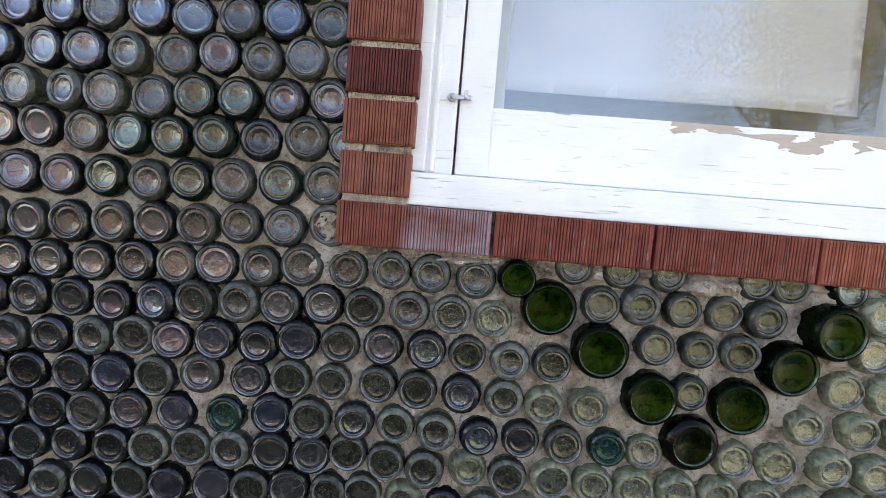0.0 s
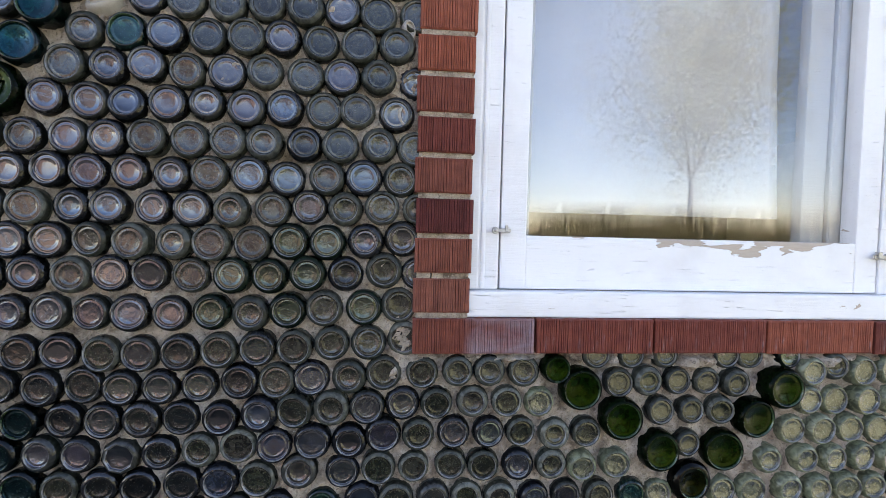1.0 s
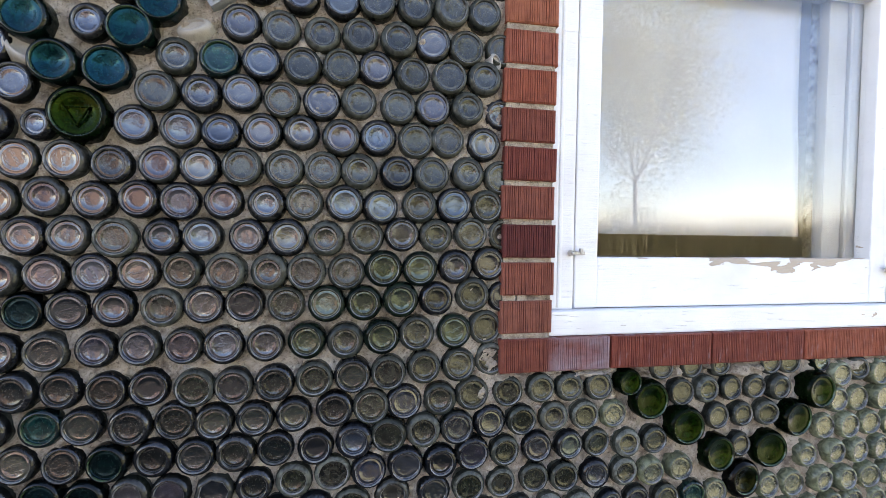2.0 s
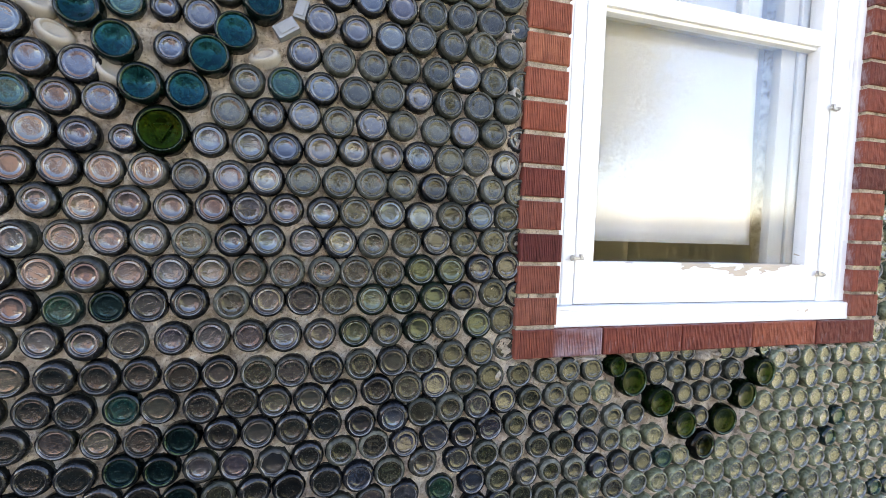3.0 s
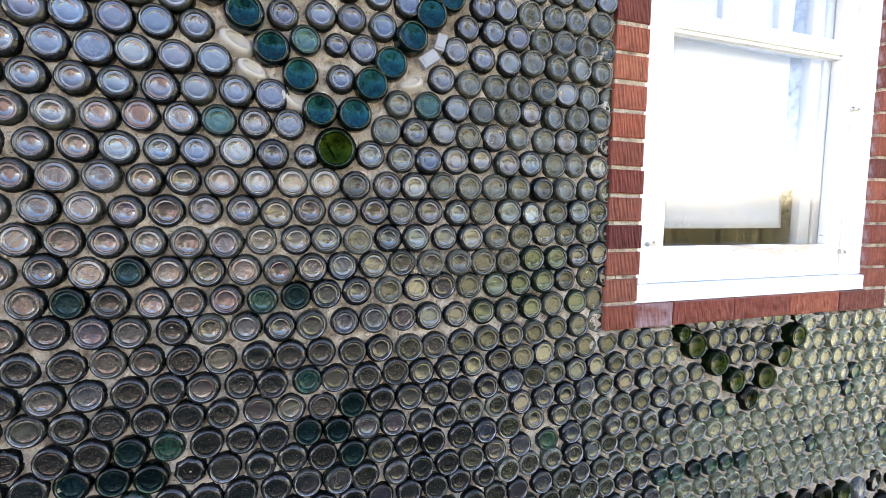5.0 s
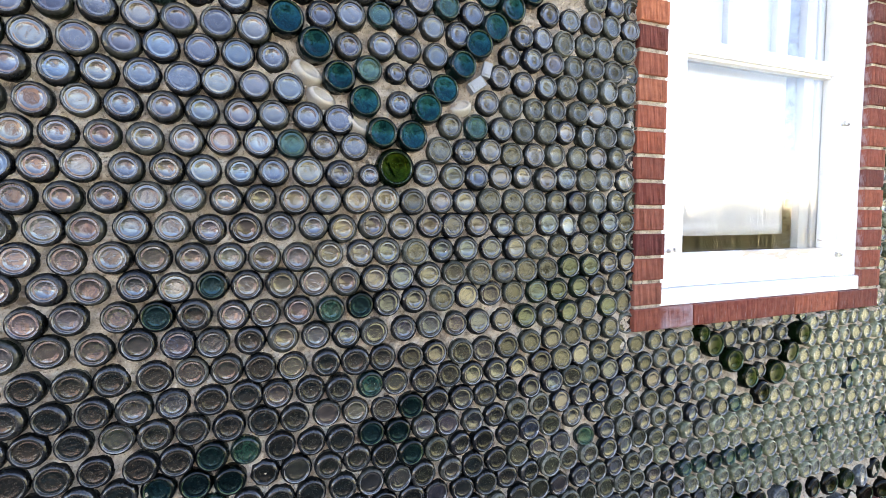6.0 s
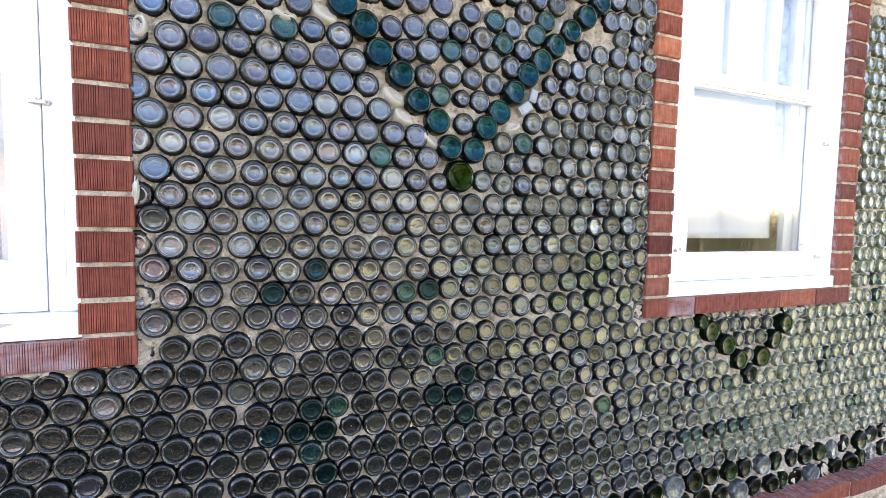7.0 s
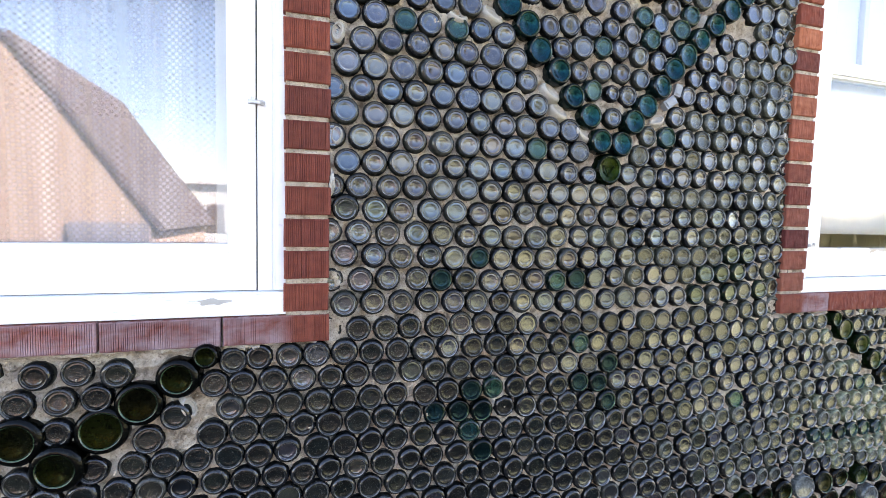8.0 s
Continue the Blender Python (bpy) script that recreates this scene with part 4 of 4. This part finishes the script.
for spots, kinds, label in ((IN_V, CLEAR_PARTS, ""), (BESIDE_V, CLEAR_PARTS, ""), (IN_V_SMALL, STRAW_PARTS, ""), (IN_V_LEFT, DIMMED_PARTS, ""), (IN_V_AQUA, AQUA_PARTS, "aqua green glass bottle end")):
    for x, z in spots:
        r = (0.0265 if x > 0.2 else 0.0295) * rnd.uniform(0.95, 1.02)
        set_bottle("bottle", kinds[rnd.randrange(len(kinds))], place_of(x, z, r, rnd), label)
        taken.append((x, z, r))
for x in UNDER_SILL:
    set_bottle("bottle", (TINGED_PARTS[0] if x > 0.65 else STRAW_PARTS[rnd.randrange(4)]), Matrix.Translation((0, 0.007, 0)) @ place_of(x, 1.3525, 0.0255, rnd, 0.04, 0.001), "clear bottle end half hidden under the brick sill")
    taken.append((x, 1.3525, 0.0255))
for x, z, r in ((-0.625, 1.948, 0.023), (-0.684, 1.740, 0.024)):
    set_bottle("bottle", CLEAR_PARTS[3], place_of(x, z, r, rnd), "small clear bottle end beside the wide ones")
    taken.append((x, z, r))

# two courses of wide bottles on the ledge, dark green with a clear one here and there
for j, (z, shift) in enumerate(((0.782, 0.0), (0.704, 0.045))):
    x, k = -2.6 + shift, 0
    while x < 2.15:
        r = rnd.uniform(0.034, 0.041)
        pale = (k + 2 * j) % 5 == 3
        taken.append((x, z + 0.012 * math.sin(x * 5), r))
        if not pale:
            set_bottle("wine_bottle", (BLACK_PARTS if k % 3 else GREEN_PARTS)[k % 3], place_of(x, z + 0.012 * math.sin(x * 5), r, rnd, 0.08, 0.008), "wide dark green bottle end above the ledge")
        else:
            set_bottle("wide_bottle", CLEAR_WIDE[k % 2], place_of(x, z + 0.012 * math.sin(x * 5), r, rnd, 0.08, 0.008), "wide clear bottle end above the ledge")
        x += 2 * r + rnd.uniform(0.004, 0.014)
        k += 1

pools = {k: ([], [], [], [0], []) for k in ("clear", "straw", "pale", "dimmed")}
parts = 0
plain = [lathe(bottle_profile(1.0, r, p), n) for r, p, n in ((*k, n) for n in (18, 18, 18) for k in KINDS)] + [lathe(bottle_profile(1.0, 0.70, 0.002), 8)]
aqua_left, deep_left, tinged_left = list(AQUA_AT), list(DEEP_AT), list(TINGED_AT)
placed = []
for k in range(-11, 25):
    for iu in range(-26, 62):
        u = iu + (0.5 if k % 2 else 0.0)
        x, z = lattice(k, u)
        if not (FIELD[0] + 0.04 < x < FIELD[1] - 0.04 and 0.795 < z < FIELD[3] - 0.03):
            continue
        x += rnd.gauss(0, 0.0016)
        z += rnd.gauss(0, 0.0016)
        r = (0.0303 if x < 0 else 0.0278) * rnd.uniform(0.95, 1.02)
        if 0.0 < Z_SILL - z < r and any(w[0] - 0.01 < x < w[1] + 0.01 for w in (W1, W2)):
            z = max(z - 0.012, Z_SILL - r - 0.002)
        if any(w[0] + 0.012 < x < w[1] - 0.012 and Z_SILL + 0.004 < z < Z_HEAD for w in (W1, W2)):
            continue
        if abs(x + 0.627) < 0.86 * (z - 1.79) and z < 2.125:
            continue
        blocked = any((x - a) ** 2 + (z - b) ** 2 < 0.030 ** 2 for a, b in SHARDS)
        for a, b, q in taken:
            gap, need = math.hypot(x - a, z - b), 0.95 * (q + r)
            if gap < need:
                if need - gap > 0.022:
                    blocked = True
                else:
                    x, z = a + (x - a) * need / gap, b + (z - b) * need / gap
        if blocked or any(math.hypot(x - a, z - b) < 0.80 * (q + r) for a, b, q in taken) or any((x - a) ** 2 + (z - b) ** 2 < 0.046 ** 2 for a, b in placed):
            continue
        placed.append((x, z))
        m = place_of(x, z, r, rnd)
        if any(w[0] - r < x < w[1] + r and Z_SILL - r < z < Z_HEAD + r for w in (W1, W2)):
            m = Matrix.Translation((0, 0.008, 0)) @ m
        spot = None
        for left, kinds, label in ((aqua_left, AQUA_PARTS, "aqua green glass bottle end"), (deep_left, DEEP_PARTS, "dark teal glass bottle end"), (tinged_left, TINGED_PARTS, "green-tinged clear bottle end")):
            near = next((q for q in left if (x - q[0]) ** 2 + (z - q[1]) ** 2 < 0.028 ** 2), None)
            if near and not spot:
                left.remove(near)
                spot = set_bottle("bottle", kinds[rnd.randrange(2)], m, label)
        if spot:
            continue
        # share of dark ends rises low and left; shade there is in their tone
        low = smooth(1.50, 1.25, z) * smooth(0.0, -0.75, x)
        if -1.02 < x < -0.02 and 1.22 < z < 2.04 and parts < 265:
            set_bottle("bottle", (STRAW_PARTS if rnd.random() < 0.75 * smooth(-0.8, 0.1, x) * (1 - 0.8 * low) else DIMMED_PARTS if rnd.random() < 0.05 + 0.75 * low else CLEAR_PARTS)[rnd.randrange(4)], m)
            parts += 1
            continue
        # towards the right, paler glass and yard light in the tone both increase
        pool_v, pool_f, pool_m, count, pool_uv = pools["pale" if rnd.random() < smooth(-0.02, 0.62, x) else "straw" if rnd.random() < 0.75 * smooth(-0.8, 0.1, x) * (1 - 0.8 * low) else "dimmed" if rnd.random() < 0.05 + 0.8 * low else "clear"]
        vs, fs, mi = plain[-1 if rnd.random() < 0.012 else rnd.randrange(len(plain) - 1)]
        mat = np.array(m)
        pool_v.append(vs @ mat[:3, :3].T + mat[:3, 3])
        pool_uv.append(vs[:, (0, 2)])
        pool_f += [tuple(i + count[0] for i in f) for f in fs]
        pool_m += mi
        count[0] += len(vs)
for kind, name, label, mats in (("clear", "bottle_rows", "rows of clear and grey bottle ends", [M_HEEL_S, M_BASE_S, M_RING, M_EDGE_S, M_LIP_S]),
                                ("straw", "straw_bottle_rows", "rows of bottle ends with straw yard light in their colour", [M_HEEL_Z, M_BASE_Z, M_RING, M_EDGE_Y, M_EDGE_Y]),
                                ("pale", "pale_bottle_rows", "rows of pale straw-green bottle ends", [M_HEEL_W, M_BASE_W, M_RING, M_EDGE_W, M_HEEL_W]),
                                ("dimmed", "smoky_bottle_rows", "dark bottle ends low on the wall, shade in their tone", [M_HEEL_D, M_BASE_D, M_RING_D, M_EDGE_S, M_LIP_D])):
    pool_v, pool_f, pool_m, count, pool_uv = pools[kind]
    rows_ob = new(name, mesh_from(name, np.concatenate(pool_v), pool_f, pool_m, mats, face_uv=np.concatenate(pool_uv)))
    rows_ob.parent = wall
    tagged(rows_ob, label, kind="stuff")


# broken pieces pressed into the mortar beside the diamond
def shard(x, z, size, turn, mesh, label, lean=32):
    ob = new("glass_fragment", mesh)
    ob.parent = wall
    ob.matrix_basis = pose(x, 0.006, z, 0, turn, 0) @ pose(0, 0, 0, -lean, 0, 0) @ Matrix.Diagonal((size, 0.8, size * 0.62, 1))
    tagged(ob, label)


OPAL_END = bottle_mesh("glass_fragment", 0.62, 0.006, [M_OPAL, M_OPAL, M_OPAL, M_OPAL], 24)
bm = box_into(bmesh.new(), (-1, -0.008, -1), (1, 0.02, 1), 0.003, 2)
box_into(bm, (-0.7, -0.0105, -0.6), (0.7, -0.004, 0.6), 0.002, 1)
square = bpy.data.meshes.new("glass_fragment")
bm.to_mesh(square)
bm.free()
square.materials.append(M_CLEAR_SHARD)
for (x, z), sz, a in zip(SHARDS, (0.033, 0.032, 0.029, 0.030), (25, 35, 30, 40)):
    shard(x, z, sz, a, OPAL_END, "milky broken bottle piece pressed in mortar")
shard(-0.445, 1.942, 0.019, -35, square, "clear square glass piece pressed in mortar", 8)
shard(-0.421, 1.976, 0.016, -75, square, "clear square glass piece pressed in mortar", 8)
shard(-0.482, 1.897, 0.027, -20, OPAL_END, "milky broken bottle piece pressed in mortar")
shard(-1.042, 2.086, 0.026, 10, OPAL_END, "milky broken bottle piece pressed in mortar")
shard(-0.330, 2.169, 0.019, 80, OPAL_END, "milky broken bottle piece pressed in mortar")
shard(-1.60, 1.225, 0.026, 70, OPAL_END, "milky broken bottle piece pressed in mortar")

for x, z, size in ((-1.312, 2.012, 0.024), (-1.312, 1.797, 0.024), (-0.018, 1.742, 0.021), (-0.014, 1.880, 0.018)):
    shard(x, z, size, -80 if x < -1 else 80, OPAL_END, "milky broken bottle end beside the brick jamb", 16)

bm = bmesh.new()
bmesh.ops.create_icosphere(bm, subdivisions=4, radius=1.0)
for v in bm.verts:
    n = noise.noise(v.co * 2.2) * 0.35 + noise.noise(v.co * 6.0) * 0.18
    v.co = Vector((v.co.x * 0.006, v.co.y * 0.010, v.co.z * 0.026)) * (1 + n) + Vector((-1.321, 0.006, 1.693))
for f in bm.faces:
    f.smooth = True
part("plaster_dab", bm, M_OPAL, wall, "dab of white plaster on the brick edge")

# a bare patch on the lace window's sill board
bm = bmesh.new()
rim = [bm.verts.new((-1.557 + 0.030 * math.cos(a) * (1 + 0.3 * math.sin(3 * a + 1)), 0.0088, 1.4405 + 0.0065 * math.sin(a) * (1 + 0.3 * math.sin(5 * a)))) for a in (i * math.tau / 26 for i in range(26))]
face = bm.faces.new(rim)
ext = bmesh.ops.extrude_face_region(bm, geom=[face])
bmesh.ops.translate(bm, vec=(0, 0.003, 0), verts=[v for v in ext["geom"] if isinstance(v, bmesh.types.BMVert)])
bmesh.ops.recalc_face_normals(bm, faces=bm.faces[:])
under(win1, part("bare_patch", bm, make_plain("bare_primer", (0.46, 0.44, 0.40), 0.85), None, "bare grey patch where the paint has come off"))

# raised triangle moulded in the wide bottle at the V's foot
bm = bmesh.new()
for k in range(3):
    a, b = (Vector((0.44 * math.sin(q), 0, -0.44 * math.cos(q))) for q in (k * 2.0944, (k + 1) * 2.0944))
    box_into(bm, (-0.01, 0.0028, -0.016), ((b - a).length + 0.01, 0.0066, 0.016), 0.0)
    bm.verts.ensure_lookup_table()
    for v in bm.verts[-8:]:
        v.co = a + Euler((0, -math.atan2((b - a).z, (b - a).x), 0)).to_matrix() @ v.co
part("moulded_triangle", bm, M_BASE_G, foot_bottle, "raised triangle in the green glass").matrix_basis = pose(0, 0, 0, 0, math.degrees(-foot_turn), 0)

# ---- the yard behind the camera, met in the panes and in the bottle ends ----
gm = bmesh.new()
bmesh.ops.create_grid(gm, x_segments=40, y_segments=40, size=400)
tagged(part("ground", gm, M_SOIL), "dry tan desert soil round the house", "ground", kind="structure")

# guessed lawn, kept bright so its reflection lifts the right-hand bottles
gm = bmesh.new()
bmesh.ops.create_grid(gm, x_segments=20, y_segments=20, size=1, matrix=Matrix.Translation((23, -10.4, 0.02)) @ Matrix.Diagonal((21.6, 9.0, 1, 1)))
tagged(part("lawn", gm, M_GRASS), "unseen dry grass added to brighten the right-hand bottles", "lawn", kind="structure")
tagged(part("pavement", box((1.305, -1.38, -0.05), (9.0, -0.06, 0.035), 0.012), M_CONCRETE), "pale concrete walk beside the wall", "pavement", kind="structure")
# slab out of view, added to cut bounce and reflections on the low wall
tagged(part("path", box((-22, -9.5, -0.05), (1.3, -0.03, 0.012), 0.01), M_DIM_GROUND), "unseen dark ground added to dim the low bottles", "path", kind="structure")


def gable_house(name, at, turn, wide, deep, eave, ridge, wall_mat, roof_mat, label, door=True):
    root = empty(name, (0, 0, 0), label, "house")
    h = wide / 2
    bm = bmesh.new()
    f = [(-h, 0), (h, 0), (h, eave), (0, ridge), (-h, eave)]
    a = [bm.verts.new((x, 0, z)) for x, z in f]
    b = [bm.verts.new((x, -deep, z)) for x, z in f]
    bm.faces.new(a), bm.faces.new(b[::-1])
    for i in range(5):
        bm.faces.new((a[i], b[i], b[(i + 1) % 5], a[(i + 1) % 5]))
    bmesh.ops.recalc_face_normals(bm, faces=bm.faces)
    part("wall", bm, wall_mat, root)
    sl = math.hypot(h, ridge - eave)
    for sgn in (1, -1):
        bm = box((-0.02, -deep - 0.05, 0.0), (sl + 0.30, 0.05, 0.10))
        ob = part("roof", bm, roof_mat, root)
        ang = math.degrees(math.atan2(ridge - eave, h))
        ob.matrix_basis = Matrix.Translation((0, 0, ridge + 0.01)) @ (pose(0, 0, 0, 0, ang, 0) if sgn > 0 else pose(0, 0, 0, 0, 0, 180) @ Matrix.Translation((0, deep, 0)) @ pose(0, 0, 0, 0, ang, 0))
    if door:
        part("window", box((h * 0.2, -0.02, 1.0), (h * 0.2 + 0.7, 0.04, 1.9), 0.01), M_DARK_WOOD, root)
    root.matrix_basis = pose(*at, 0, 0, turn)
    return root


stucco_house = gable_house("gabled_house", (-5.75, -8.0, 0), 0, 3.9, 5.0, 1.5, 4.3, M_STUCCO, M_ROOF, "salmon stucco house with a steep brown gable roof", False)
# grey box stands in for the shadowed lower part of the house wall
part("lower_wall", box((0.75, 0.003, 0.0), (1.95, 0.06, 1.42), 0.01), make_plain("shadow_grey", (0.27, 0.25, 0.29), 0.9), stucco_house, "grey band painted as the shadow low on the stucco")
gable_house("white_cottage", (10.5, -21.0, 0), 12, 1.6, 2.4, 1.1, 1.7, M_WHITE_WALL, M_WHITE_WALL, "small white gabled shed among dry brush")
shed = empty("white_building", (-5, -16, 0), "low white flat-roofed building with a wide cornice", "building")
for nm, lo, hi, mt in (("wall", (-7.5, -20, 0), (-2.4, -15, 2.5), M_WHITE_WALL), ("cornice", (-7.7, -20.2, 2.5), (-2.2, -14.8, 2.75), M_WHITE_WALL), ("window", (-4.1, -15.03, 1.0), (-3.6, -14.97, 1.9), M_DARK_WOOD), ("door", (-3.4, -15.03, 0), (-2.7, -14.97, 2.0), M_DARK_WOOD)):
    under(shed, part(nm, box(lo, hi, 0.01), mt))


def tree(at, tall, wide, seed, leaves=34000, mat=M_LEAF):
    rnd = random.Random(seed)
    root = empty("tree", at, "broad yellow-green tree in the sunny yard", "tree", group="yard trees")
    bm = bmesh.new()
    tips = []

    def limb(p, q, r0, r1):
        d = q - p
        m = Matrix.Translation((p + q) / 2) @ d.to_track_quat("Z", "Y").to_matrix().to_4x4()
        bmesh.ops.create_cone(bm, cap_ends=False, segments=9, radius1=r0, radius2=r1, depth=d.length, matrix=m)

    fork = Vector((rnd.uniform(-0.2, 0.2), rnd.uniform(-0.2, 0.2), tall * 0.27))
    limb(Vector((0, 0, 0)), fork, tall * 0.010, tall * 0.007)
    for i in range(7):
        a = i * 0.9 + rnd.uniform(-0.3, 0.3)
        q = fork + Vector((math.cos(a) * wide * rnd.uniform(0.2, 0.4), math.sin(a) * wide * rnd.uniform(0.2, 0.4), tall * rnd.uniform(0.2, 0.45)))
        limb(fork, q, tall * 0.0035, tall * 0.002)
        for _ in range(4):
            e = q + Vector((rnd.uniform(-1, 1) * wide * 0.25, rnd.uniform(-1, 1) * wide * 0.25, rnd.uniform(-0.05, 0.28) * tall))
            limb(q, e, tall * 0.0018, tall * 0.0008)
            tips.append(e)
    part("trunk", bm, M_BARK, root)
    vs, fs = [], []
    for i in range(leaves):
        c = tips[i % len(tips)].lerp(fork, abs(rnd.gauss(0.0, 0.36))) + Vector((rnd.gauss(0, wide * 0.10), rnd.gauss(0, wide * 0.10), rnd.gauss(0, tall * 0.09)))
        u = Vector((rnd.gauss(0, 1), rnd.gauss(0, 1), rnd.gauss(0, 1))).normalized()
        w = u.orthogonal().normalized()
        s = rnd.uniform(0.05, 0.10)
        b = len(vs)
        vs += [c - u * s, c + w * s * 0.4, c + u * s, c - w * s * 0.4]
        fs.append((b, b + 1, b + 2, b + 3))
    part_mesh = bpy.data.meshes.new("crown")
    part_mesh.from_pydata(vs, [], fs)
    part_mesh.materials.append(mat)
    crown = new("crown", part_mesh)
    crown.parent = root
    return root


for at, tall, wide, seed in (((14.2, -21, 0), 16, 10, 1), ((3.0, -34, 0), 7, 5, 2)):
    tree(at, tall, wide, seed)


def brush():
    """A band of dry brush and weeds along the yard's far side."""
    rnd = random.Random(12)
    vs, fs = [], []
    for i in range(16000):
        x = rnd.uniform(-7, 34)
        cx = round(x / 1.4) * 1.4
        h = 2.0 + 1.1 * noise.noise(Vector((cx, 3, 0)))
        p = Vector((x, -22 + 0.24 * x + rnd.gauss(0, 0.8), 0))
        t = Vector((rnd.gauss(0, 0.22), rnd.gauss(0, 0.22), h * rnd.uniform(0.5, 1.5)))
        w = Vector((rnd.gauss(0, 1), rnd.gauss(0, 1), 0)).normalized() * 0.035
        b = len(vs)
        vs += [p - w, p + w, p + t]
        fs.append((b, b + 1, b + 2))
    me = bpy.data.meshes.new("dry_brush")
    me.from_pydata(vs, [], fs)
    me.materials.append(M_BRUSH)
    tagged(new("dry_brush", me), "dry olive brush at the far side of the yard", "shrub", kind="stuff")


brush()
